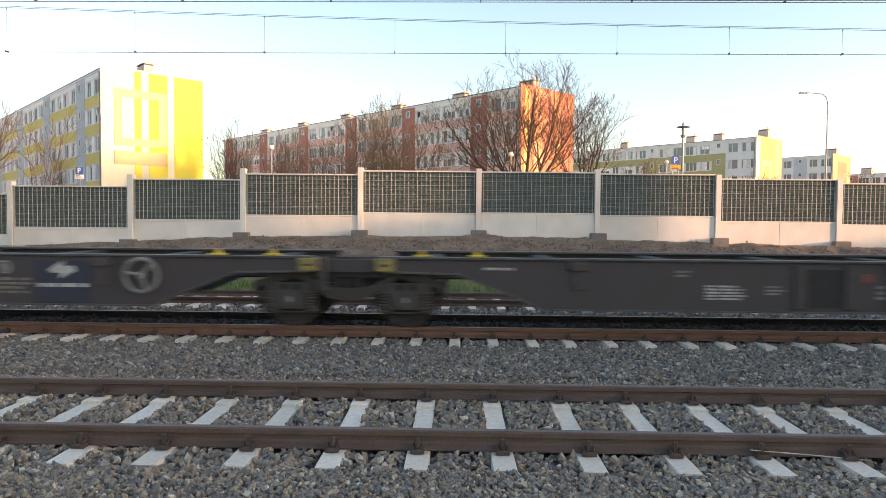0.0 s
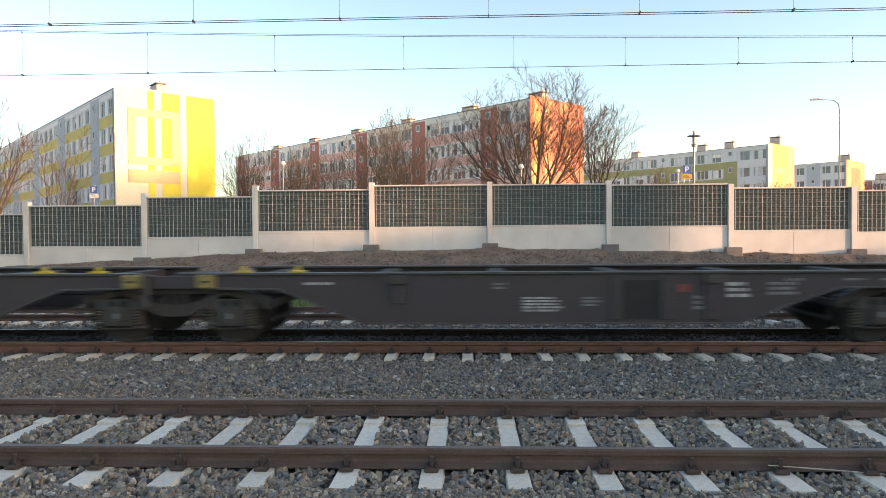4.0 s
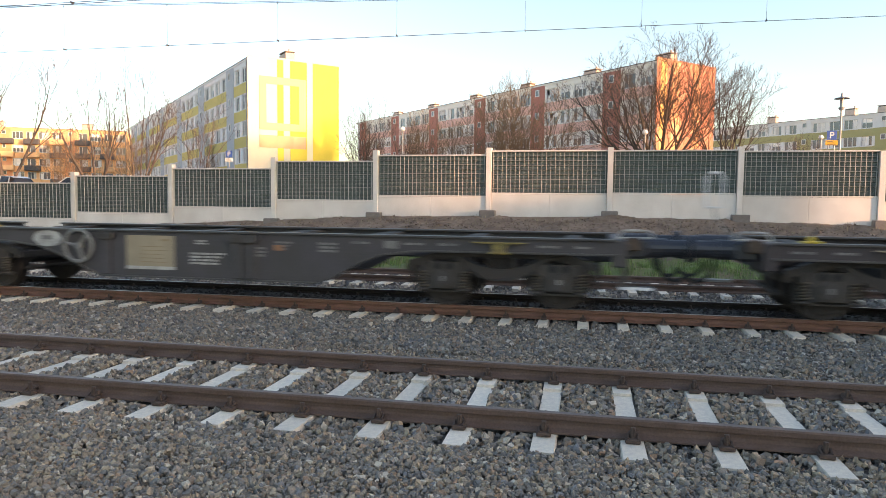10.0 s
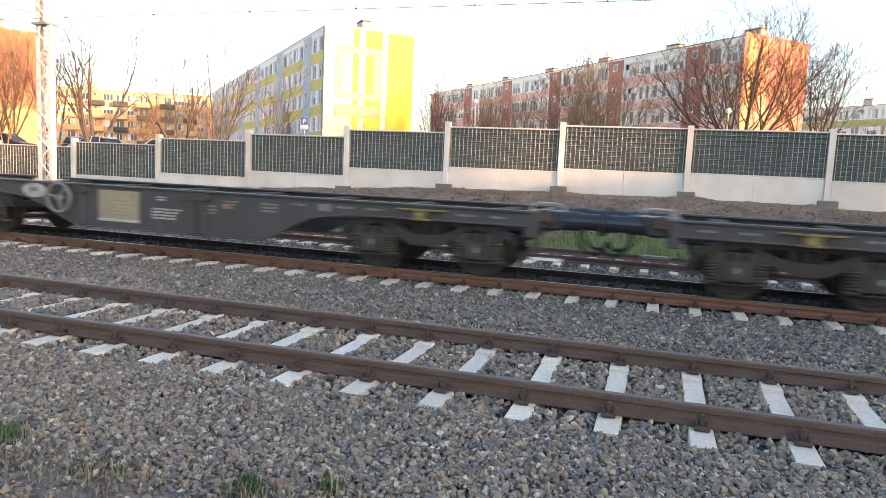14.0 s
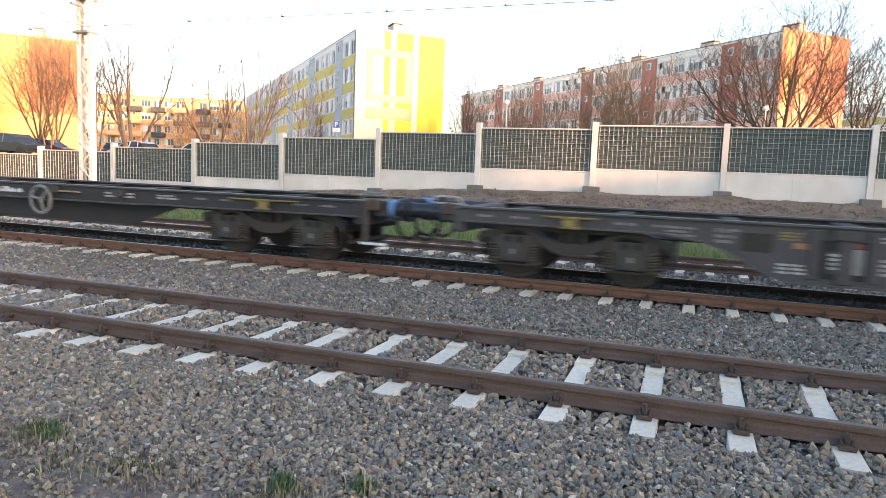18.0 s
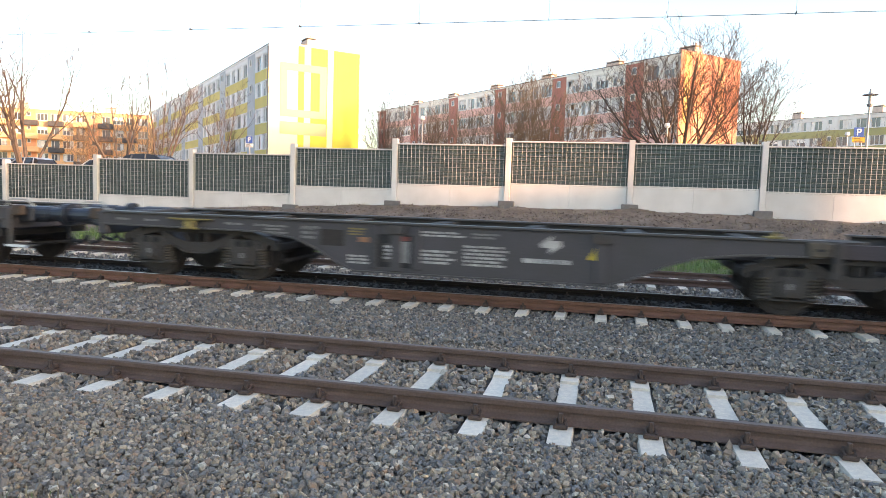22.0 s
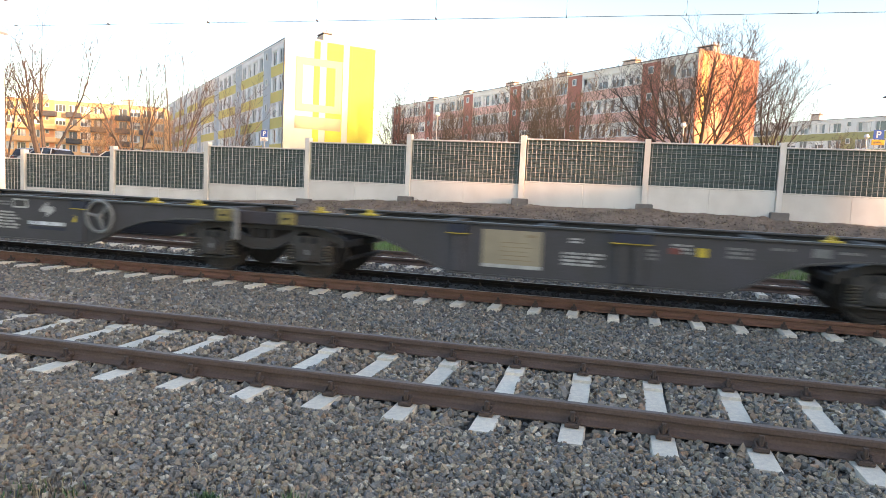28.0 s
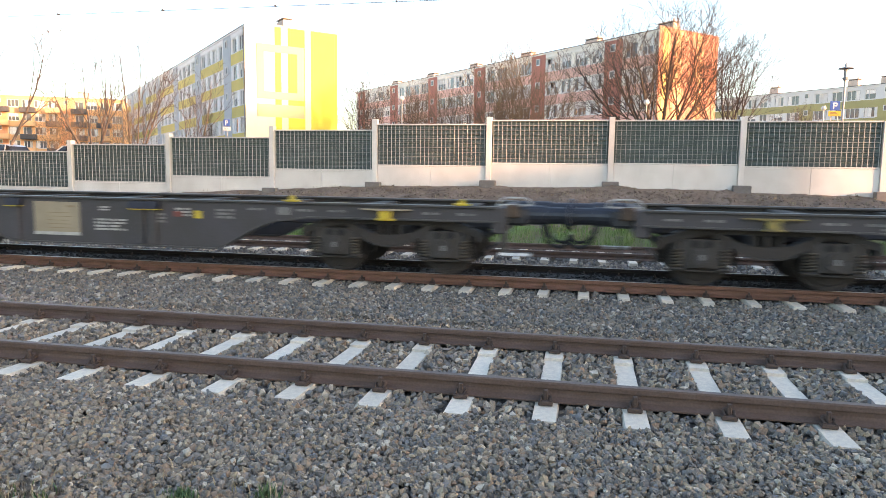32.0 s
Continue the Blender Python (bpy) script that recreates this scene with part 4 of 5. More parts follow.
    part("pivot_casting", j, "bogie", wagon, "articulation casting between the halves")
    for s in (-1, 1):
        box = part("corner_lock", Mesh().box(*sorted((s * .44, s * .73)), -1.32, -1.16, .90, 1.11, .02), "tan_casting" if kind in "CD" else "yellow_dull", wagon, "tan lock box beside the joint")
        part("lock_hole", Mesh().box(*sorted((s * .53, s * .64)), -1.326, -1.31, .985, 1.02), "hose", box)
    part("joint_post", Mesh().box(-.41, -.31, -1.33, -1.24, .60, 1.13, .02), "grey_mark" if kind == "E" else "axle_box", wagon, "grey upright post at the joint")
    part("joint_plate", Mesh().box(-.43, .43, -1.18, -1.14, .88, 1.09, .01), "wagon", wagon)


def wagon_a():
    rng = random.Random(11)
    w = thing("container_wagon", "empty charcoal articulated container flat wagon with a navy emblem panel", "flat wagon", None, "wagons of the passing train")
    for s in (1, -1):
        unit(w, "A", s, rng)
    for x in (-11.72, 0, 11.72):
        bogie(w, x)
    pivot_frame(w, "A")
    # trailing half
    handwheel(w, -3.14, .82, .255)
    plate(w, "navy_panel", -4.83, -3.95, .38, 1.03, "navy", "navy blue painted panel")
    logo(w, -4.40, .87, .42)
    bars(w, -4.78, -4.0, .60, .70, 1, "white", rng, "white owner's lettering as a bar")
    # lettering and emblem on the middle of the sill
    bars(w, -6.27, -5.49, .50, .78, 4, "warm_mark", rng)
    bars(w, -6.27, -5.52, .54, .76, 3, "grey_mark", rng).location.y = -.003
    ring = part("emblem", Mesh().ring((-5.3, .91), .085, .02, -1.264, 16, 4), "grey_mark", w, "pale round emblem")
    part("emblem_core", Mesh().box(-5.35, -5.25, -1.268, -1.258, .86, .96), "grey_mark", ring)
    bars(w, -5.44, -5.16, .985, 1.03, 1, "grey_mark", rng)
    bars(w, -5.44, -4.88, .50, .77, 4, "warm_mark", rng)
    bars(w, -6.5, -6.34, .58, .80, 4, "orange", rng, "small reddish lettering")
    plate(w, "rib_label", -6.80, -6.68, .68, .80, "orange", "small orange label", -1.302)
    # recess with two printed sheets; its shade is a flat black plate
    plate(w, "dark_recess", -7.56, -6.8, .40, 1.0, "hose", "flat black plate for the shade of a recess in the sill", -1.259)
    plate(w, "blue_sheet", -7.52, -7.32, .39, .61, "grey_mark", "pale sheet with blue print", -1.266)
    plate(w, "blue_print", -7.50, -7.34, .50, .58, "blue", "blue print", -1.271)
    plate(w, "dark_sheet", -7.52, -7.32, .64, .95, "axle_box", "grey sheet", -1.266)
    plate(w, "label_sheet", -7.24, -6.97, .40, .92, "axle_box", "grey printed sheet in the recess", -1.266)
    bars(w, -7.22, -6.97, .42, .90, 9, "grey_mark", rng).location.y = -.009
    plate(w, "red_label", -7.70, -7.54, .72, .845, "red", "small red label", -1.302)
    plate(w, "white_label", -7.70, -7.54, .847, .91, "white", "small white label", -1.302)
    plate(w, "box_cover", -8.70, -8.32, .58, .88, "bogie", "dark cover plate", -1.275, .015)
    bars(w, -8.27, -8.06, .86, .98, 2, "yellow_dull", rng, "yellow warning lettering")
    bars(w, -8.27, -8.06, .60, .77, 3, "grey_mark", rng)
    bars(w, -8.12, -7.86, .39, .50, 2, "grey_mark", rng)
    bars(w, -9.1, -8.75, .60, .70, 1, "grey_mark", rng)
    for a, b in ((-10.8, -10.45), (-10.3, -9.9), (-11.4, -11.0), (-9.7, -9.5)):
        bars(w, a, b, .95, 1.01, 1, "grey_mark", rng)
    # leading half
    bars(w, 2.1, 2.65, .93, 1.0, 1, "white", rng)
    bars(w, 5.0, 5.22, .86, .98, 2, "grey_mark", rng)
    bars(w, 5.45, 6.1, .52, .76, 5, "white", rng)
    bars(w, 6.35, 6.62, .6, .76, 3, "grey_mark", rng)
    # flat black plate paints the shade of a recess
    plate(w, "dark_recess", 6.95, 7.5, .42, 1.0, "hose")
    for xa in (6.85, 7.6, 8.25):
        part("upright_rib", Mesh().box(xa - .09, xa + .09, -1.30, -1.25, .40, 1.08, .012), "wagon", w, "upright channel rib")
    plate(w, "red_label", 7.78, 7.96, .82, .94, "red", "small red label")
    bars(w, 8.0, 8.14, .54, .78, 3, "grey_mark", rng)
    bars(w, 8.5, 8.85, .72, .98, 3, "white", rng)
    bars(w, 9.1, 9.6, .76, .98, 3, "grey_mark", rng)
    return w


def wagon_c(kind="C", rear_wheel=False):
    rng = random.Random(23 if kind == "C" else 29)
    label = {"C": "empty slate-grey articulated container flat wagon with a beige notice panel", "E": "empty slate-grey articulated flat wagon with yellow locks and beige panel"}[kind]
    w = thing("container_wagon", label, "flat wagon", None, "wagons of the passing train")
    for s in (1, -1):
        unit(w, kind, s, rng)
    for x in (-10.33, 0, 10.33):
        bogie(w, x)
    pivot_frame(w, kind)
    # leading half: oval, wheel, beige notice
    if kind == "C":
        m = Mesh().prism([(2.3 + .29 * math.cos(a * math.pi / 10), .95 + .145 * math.sin(a * math.pi / 10)) for a in range(20)], -1.268, -1.258, "y")
        part("oval_sign", m, "white", w, "white oval owner's sign")
        plate(w, "oval_mark", 2.19, 2.41, .93, 1.0, "grey_mark", "", -1.272)
        handwheel(w, -3.05 if rear_wheel else 2.98, .84)
    else:
        handwheel(w, -3.05, .84)
    panel = plate(w, "notice_panel", 3.88, 4.80, .46, 1.04, "beige", "beige notice panel")
    plate(w, "panel_foot", 3.88, 4.80, .46, .515, "white", "pale lower strip", -1.267)
    bars_m = Mesh()
    for r in range(5):
        bars_m.box(4.14 + .03 * (r % 2), 4.66 - .05 * (r % 3), -1.2685, -1.264, .58 + r * .066, .595 + r * .066)
    bars_m.box(4.55, 4.72, -1.2685, -1.264, .945, .985)
    tagged(part("lettering", bars_m, "ochre_text", w, "faint unreadable lines on the panel"), kind="stuff")
    bars(w, 5.2, 5.42, .9, .99, 2, "white", rng)
    bars(w, 5.1, 5.75, .56, .78, 4, "white", rng)
    bars(w, 6.25, 6.5, .72, .9, 3, "grey_mark", rng)
    bars(w, 6.65, 6.95, .84, 1.0, 3, "grey_mark" if kind == "C" else "white", rng)
    plate(w, "orange_label", 6.62, 6.78, .84, .93, "orange" if kind == "C" else "red", "small orange label", -1.268)
    plate(w, "yellow_label", 7.0, 7.14, .82, .95, "yellow", "small yellow label") if kind == "E" else None
    bars(w, 7.4, 7.75, .82, 1.0, 3, "grey_mark", rng)
    plate(w, "label_plate", 8.5, 8.72, .92, 1.04, "grey_mark", "pale square label")
    # trailing half: emblem, lettering
    logo(w, -4.25, .88, .32)
    bars(w, -4.66, -3.84, .585, .70, 1, "spray_white" if kind == "E" else "white", rng, "white owner's lettering as a bar")
    m = Mesh().prism([(-3.7, .70), (-3.46, .70), (-3.58, .90)], -1.27, -1.258, "y")
    part("warning_triangle", m, "yellow", w, "yellow warning triangle")
    bars(w, -5.57, -4.82, .50, .84, 6, "white", rng)
    bars(w, -6.26, -5.70, .50, .74, 4, "white", rng)
    bars(w, -6.26, -5.50, .93, 1.03, 2, "white", rng)
    bars(w, -5.45, -4.98, .93, 1.03, 2, "grey_mark", rng)
    # shade of the recess, painted as a black plate on the sill
    plate(w, "dark_recess", -6.98, -6.40, .42, .94, "hose")
    for xa in (-7.04, -6.34):
        part("upright_rib", Mesh().box(xa - .06, xa + .06, -1.30, -1.25, .40, 1.08, .012), "wagon_c", w, "upright channel rib")
    plate(w, "label_sheet", -6.88, -6.70, .50, .80, "axle_box", "grey printed sheet in the recess", -1.268)
    bars(w, -6.86, -6.72, .54, .78, 4, "white", rng).location.y = -.012
    plate(w, "label_sheet", -6.62, -6.46, .50, .84, "rim", "pale printed sheet in the recess", -1.268)
    plate(w, "red_label", -6.62, -6.46, .85, .92, "red", "small red label", -1.268)
    plate(w, "orange_label", -7.30, -7.12, .80, .88, "orange", "small orange label")
    bars(w, -7.46, -7.14, .90, 1.03, 3, "yellow_dull", rng, "yellow and white lettering")
    bars(w, -7.48, -7.12, .44, .60, 3, "white", rng)
    plate(w, "access_plate", -7.95, -7.56, .72, .98, "bogie")
    bars(w, -8.30, -8.02, .80, 1.02, 3, "grey_mark", rng)
    bars(w, -8.95, -8.55, .86, 1.02, 3, "grey_mark", rng)
    if rear_wheel:
        plate(w, "blue_label", -7.86, -7.68, .74, .96, "cyan", "upright light blue label", -1.268)
    if kind == "E":
        plate(w, "navy_strip", -4.66, -3.86, .53, .585, "navy", "navy strip under the lettering")
        plate(w, "framed_label", -5.03, -4.69, .90, 1.07, "white", "pale framed label")
        plate(w, "label_field", -4.99, -4.73, .93, 1.04, "axle_box", "", -1.267)
        plate(w, "yellow_label", -7.42, -7.28, .86, .96, "yellow", "small yellow label", -1.268)
        plate(w, "white_label", -7.20, -7.0, .90, .97, "spray_white", "small white label", -1.268)
    return w


def wagon_d():
    rng = random.Random(37)
    w = thing("container_wagon", "empty blue-black articulated container flat wagon with open underframe and graffiti", "flat wagon", None, "wagons of the passing train")
    for s in (1, -1):
        unit(w, "D", s, rng)
    for x in (-10.6, 0, 10.6):
        bogie(w, x)
    pivot_frame(w, "D")
    for x in (-.34, .34):
        part("joint_hoop", Mesh().tube([(x - .2, -1.36, .96), (x - .2, -1.36, 1.12), (x - .12, -1.36, 1.17), (x + .12, -1.36, 1.17), (x + .2, -1.36, 1.12), (x + .2, -1.36, .96)], .036, 8), "white", w, "off-white hoop at the joint")
    handwheel(w, 5.27, .80)
    m = Mesh()
    x = 3.2
    while x < 4.5:
        h = rng.uniform(.05, .1)
        m.prism([(x, .93), (x + .06, .93 + h), (x + .15, .95 + h), (x + .2, .93), (x + .1, .91)], -1.268, -1.258, "y")
        x += rng.uniform(.13, .2)
    tagged(part("graffiti_tag", m, "spray_white", w, "pale sprayed scribble"), kind="stuff")
    for s in (1, -1):
        belly = [(s * p[0], p[1]) for p in sill_profile(1.4, 10.0, (2.0, 3.4), (7.2, 8.7), .38, .93, 1.0)]
        part("belly_plate", Mesh().prism(belly, -.80, -.76, "y"), "wagon_d", w, "set-back dark belly girder")
    tank = Mesh().cyl((-.9, .62), .2, -6.2, -4.9, "x", 18)
    part("air_tank", tank, "bogie", w, "dark air tank under the frame")
    part("brake_cylinder", Mesh().cyl((-.9, .64), .17, -3.9, -3.3, "x", 16).cyl((-.9, .64), .06, -3.3, -2.4, "x", 8), "bogie", w)
    part("data_plate", Mesh().box(-8.45, -7.4, -1.262, -1.24, .60, .92, .008), "wagon_d", w, "deep plate with markings")
    m = Mesh()
    x = -8.3
    while x < -7.2:
        h = rng.uniform(.09, .16)
        m.prism([(x, .95), (x + .04, .93 + h), (x + .17, .94 + h), (x + .2, .94), (x + .1, .91)], -1.268, -1.258, "y")
        x += rng.uniform(.10, .16)
    tagged(part("graffiti_scrawl", m, "spray_white", w, "white sprayed letters as plain strokes"), kind="stuff")
    plate(w, "number_panel", -5.42, -5.04, .99, 1.09, "grey_mark", "pale printed panel")
    plate(w, "outlined_panel", -4.99, -4.59, 1.0, 1.07, "grey_mark", "pale outlined panel")
    plate(w, "outlined_panel_field", -4.96, -4.62, 1.015, 1.055, "wagon_d", "", -1.267)
    part("pale_box", Mesh().box(-3.8, -3.45, -1.25, -1.05, .72, .90, .02), "tan_casting", w, "small tan box under the sill")
    part("cylinder_end", Mesh().cyl((-1.0, .72), .15, -5.0, -4.66, "x", 16), "grey_mark", w, "pale end of the brake cylinder")
    for xa in (-6.75, -3.2):
        part("yellow_edge", Mesh().box(xa - .28, xa + .28, -1.30, -1.262, .925, .945), "yellow", w, "yellow lower edge of a lock")
    for a, b, z0, z1, r in ((-8.25, -7.5, .64, .88, 3), (-6.12, -5.8, 1.02, 1.07, 1), (-9.6, -9.2, .80, .93, 2), (-6.9, -6.4, .94, 1.04, 2), (-3.9, -3.4, .96, 1.04, 2), (6.9, 7.8, .92, 1.04, 2), (8.2, 8.7, .94, 1.04, 2), (2.2, 2.7, .95, 1.03, 1), (-7.6, -7.2, .95, 1.03, 1)):
        bars(w, a, b, z0, z1, r, "white", rng)
    for x in (-7.3, -4.4, -2.2, 3.9, 6.0):
        part("lock_arm", Mesh().prism([(x - .3, .98), (x + .3, .98), (x + .2, 1.01), (x - .2, 1.01)], -1.34, -1.262, "y"), "ochre_text", w, "dull brass-coloured lock arm")
    for s in (-1, 1):
        for sy in (-.875, .875):
            part("buffer_cover", Mesh().cyl((sy, 1.0), .155, *sorted((s * 12.85, s * 13.0)), "x", 18), "blue", w, "blue buffer collar")
    return w


TRAIN = [("A", -0.78), ("A", -29.75), ("A", -58.71), ("A", -87.67), ("A", -116.64), ("C", -144.27), ("C", -170.56), ("C", -196.86), ("C", -223.15), ("D", -249.52), ("C", -275.89), ("F", -302.18), ("C", -328.48), ("E", -354.77), ("C", -381.07), ("E", -407.37)]


def run(t):
    """How far the train has gone after t seconds: it slows from 14 to 11 metres a second."""
    q = t / 16
    return 224.6323 * q - 19.5456 * q ** 2 + 2.8527 * q ** 3 + .9275 * q ** 4 - .6121 * q ** 5 + .0889 * q ** 6


WAGONS, made = [], {}
for kind, u in TRAIN:
    if kind not in made:
        made[kind] = {"A": wagon_a, "C": wagon_c, "D": wagon_d, "E": lambda: wagon_c("E"), "F": lambda: wagon_c("C", True)}[kind]()
        w = made[kind]
        w.matrix_basis = pose(u, YT, ZR)
    else:
        w = copy_thing(made[kind], pose(u, YT, ZR))
    WAGONS.append((w, u))


plate(WAGONS[0][0], "blue_sticker", -8.63, -8.42, .72, .90, "cyan", "light blue sticker", -1.292)
post = part("signal_bracket", Mesh().tube([(-13.5, -.5, 1.08), (-13.9, -.5, 1.25), (-14.1, -.5, 1.5), (-14.1, -.5, 1.62)], .012, 5), "grey_mark", WAGONS[4][0], "thin bent stem on the end beam")
part("hoop", Mesh().tube([(-14.22, -.5, 1.62), (-14.22, -.5, 2.08), (-14.17, -.5, 2.15), (-14.03, -.5, 2.15), (-13.98, -.5, 2.08), (-13.98, -.5, 1.62), (-14.22, -.5, 1.62)], .022, 6), "spray_white", post, "pale upright hoop")


# ---- apartment blocks ----
window_data = {}


def holed(x0, x1, z0, z1, y0, y1, holes):
    """One slab between y0 and y1 with rectangular holes (xa, xb, za, zb) through it."""
    xs = sorted({x0, x1, *[v for h in holes for v in h[:2]]})
    zs = sorted({z0, z1, *[v for h in holes for v in h[2:]]})
    nx, nz = len(xs), len(zs)
    m = Mesh()

    def full(i, j):
        if not (0 <= i < nx - 1 and 0 <= j < nz - 1):
            return False
        cx, cz = (xs[i] + xs[i + 1]) / 2, (zs[j] + zs[j + 1]) / 2
        return not any(a < cx < b and c < cz < d for a, b, c, d in holes)

    at = lambda i, j, k: (k * nz + j) * nx + i
    fs = []
    for i in range(nx - 1):
        for j in range(nz - 1):
            if not full(i, j):
                continue
            for k in (0, 1):
                fs.append((at(i, j, k), at(i + 1, j, k), at(i + 1, j + 1, k), at(i, j + 1, k)))
            for di, dj, e in ((-1, 0, ((i, j), (i, j + 1))), (1, 0, ((i + 1, j), (i + 1, j + 1))), (0, -1, ((i, j), (i + 1, j))), (0, 1, ((i, j + 1), (i + 1, j + 1)))):
                if not full(i + di, j + dj):
                    (a, b), (c, d) = e
                    fs.append((at(a, b, 0), at(c, d, 0), at(c, d, 1), at(a, b, 1)))
    return m.add([(x, y, z) for y in (y0, y1) for z in zs for x in xs], fs)


def window_parts(w, h):
    if (w, h) not in window_data:
        t = .08
        cuts = [-w / 2 + t] + [v for q in ((-w / 6, w / 6) if w > 1.6 else (.12 * w,) if w > 1 else ()) for v in (q - .05, q + .05)] + [w / 2 - t]
        f = holed(-w / 2, w / 2, 0, h, -.02, .07, [(cuts[k], cuts[k + 1], t, h - t) for k in range(0, len(cuts), 2)])
        drapes = []
        for k, (c0, c1) in enumerate(((.04, .30), (.62, .96), (.04, .96), (.3, .7))):
            zlow = h * .55 if k == 2 else t + .02
            drapes.append(Mesh().box(-w / 2 + t + (w - 2 * t) * c0, -w / 2 + t + (w - 2 * t) * c1, .012, .022, zlow, h - t - .02).data("curtain", M["curtain"]))
        window_data[w, h] = (f.data("window", M["frame"]), Mesh().box(-w / 2 + t, w / 2 - t, -.03, .01, t, h - t).data("pane", M["glass"]), Mesh().box(-w / 2 - .06, w / 2 + .06, .07, .2, -.06, .0).data("sill", M["frame"]), drapes)
    return window_data[w, h]


def block(label, p0, ang, length, depth, z0, z1, groups, span, pier, stair, seed, storeys=5, field=None, chimneys=(), top_band=.35, mod=2.25, bay=2.35, stair_top=None, cw=1.0):
    """A prefabricated block of flats. Local x runs along the windowed front, y points out of it, z is up.
    groups: windows in each group between stair bays, the last one repeating; mod: metres for each window."""
    rng = random.Random(seed)
    b = thing("apartment_block", label, "building", pose(p0[0], p0[1], z0, 0, 0, math.degrees(ang)), "apartment blocks behind the barrier")
    H = z1 - z0
    part("wall", Mesh().box(0, length, -depth, -.2, -.5, H, .02), pier, b, "rendered wall")
    part("roof", Mesh().box(.02, length + .05, -depth - .05, -.22, H, H + .06, .02), "roofing", b, "dark flat roof edge")
    part("fascia", Mesh().box(.02, length, -.2, .09, H - .058, H + .10), pier, b, "pale roof fascia")
    part("roof_edge", Mesh().box(.02, length, -.3, .12, H + .101, H + .17), "roofing", b, "thin dark roof edge")
    sh = (H - top_band) / storeys
    hw = 1.42
    small = window_parts(.65, .75)
    x, gi = .02, 0
    while x < length - 3:
        n = min(groups[min(gi, len(groups) - 1)], int((length - x) / mod))
        gi += 1
        gw = n * mod
        here = span if not field or gi > 1 else pier
        for s in range(storeys):
            zb = s * sh
            part("spandrel", Mesh().box(x, x + gw, -.2, .02, zb - .13, zb + .93), here, b, "coloured spandrel band")
            gaps = []
            for i in range(n):
                ww = 1.9 if (i + gi) % 2 else 1.5
                wx = x + (i + .5) * mod
                gaps.append((wx - ww / 2, wx + ww / 2, zb + .95, zb + .96 + hw))
                fr, pane, sill, drapes = window_parts(ww, hw)
                win = part("window", fr, "", b, "", pose(wx, -.14, zb + .95))
                part("pane", pane, "", win)
                part("sill", sill, "", win)
                for d in rng.sample(range(4), rng.choice((0, 1, 1, 2)) if seed not in (4, 5) else 0):
                    part("curtain", drapes[d], "", win)
            part("facade_panel", holed(x, x + gw, zb + .932, zb + sh - .132, -.2, .0, gaps), pier, b, "pale wall panel round the windows")
        part("parapet_band", Mesh().box(x, x + gw, -.2, .02, storeys * sh - .12, H - .06), pier, b)
        x += gw
        if x < length - 3:
            cut = H - .06 if stair_top is None else (storeys - 1) * sh + .93
            part("stair_bay", Mesh().box(x, x + bay, -.2, .06, -.5, cut), stair, b, "stair bay strip")
            if stair_top is not None:
                part("stair_top", Mesh().box(x, x + bay, -.2, .06, cut + .002, H - .06), stair_top, b, "pale top of the stair bay")
            for s in range(storeys):
                win = part("window", small[0], "", b, "", pose(x + bay * .5, .085, s * sh + 1.75))
                part("pane", small[1], "", win)
            x += bay
    for cx in chimneys:
        yb = -depth * .55
        c = part("chimney", Mesh().box(cx - cw, cx + cw, yb - .5, yb + .5, H + .06, H + 1.6, .03), "chimney", b, "rendered chimney stack")
        part("vent_slot", Mesh().box(cx - cw + .1, cx + cw - .1, yb - .42, yb + .42, H + 1.602, H + 1.72), "roofing", c, "dark vent slot under the cap")
        part("cap", Mesh().box(cx - cw - .05, cx + cw + .05, yb - .55, yb + .55, H + 1.721, H + 1.80, .02).cyl((cx - .6 * cw, yb), .1, H + 1.80, H + 2.1, "z", 8), "chimney", c)
    part("downpipe", Mesh().cyl((.25, .12), .06, -.4, H - .06, "z", 8), "lamp_grey", b, "grey downpipe at the corner")
    return b


def gable_field(b, depth, u0, u1, z0, z1, material, label, out=.03):
    """A painted field of the gable wall; u runs from the front corner to the back."""
    return part("gable_field", Mesh().box(-out, .0, -.2 - (depth - .2) * u1, .1 if u0 == 0 else -.2 - (depth - .2) * u0, z0, z1), material, b, label)


Z0, ZT = 1.7, 14.95
A1 = 2.34
yel = block("five-storey block of flats with a bright yellow and cream painted gable", (-30.8, 56.2), A1, 77, 9.2, Z0, ZT, (2, 4), "render_olive", "render_white", "render_grey", 1, chimneys=(3.6, 17, 30, 46), mod=2.5, bay=2.75)
H1 = ZT - Z0
gable_field(yel, 9.2, 0, 1, -.4, H1 + .42, "render_cream", "cream gable wall")
gable_field(yel, 9.2, .69, 1, -.4, H1 + .25, "render_yellow", "bright yellow field", .06)
gable_field(yel, 9.2, .43, .62, -.4, H1 + .25, "render_yellow", "bright yellow stripe", .06)
gable_field(yel, 9.2, .287, .355, -.4, H1 + .25, "render_yellow", "narrow yellow stripe", .06)
for u0, u1, a, b2 in ((.09, .61, 11.1, 11.8), (.09, .61, 6.7, 7.4), (.09, .165, 7.4, 11.1), (.53, .61, 7.4, 11.1), (.09, .61, 5.0, 6.2)):
    gable_field(yel, 9.2, u0, u1, a, b2, "render_sand", "sand-coloured frame stripe", .09)
for zb in (4.4, 7.2, 9.9):
    part("balcony", Mesh().box(1.2, 4.2, -9.75, -9.21, zb, zb + .95, .02), "render_red", yel, "balcony on the rear side")
part("dish", Mesh().cyl((-9.7, 5.2), .45, .6, .72, "x", 14), "frame", yel, "white satellite dish")
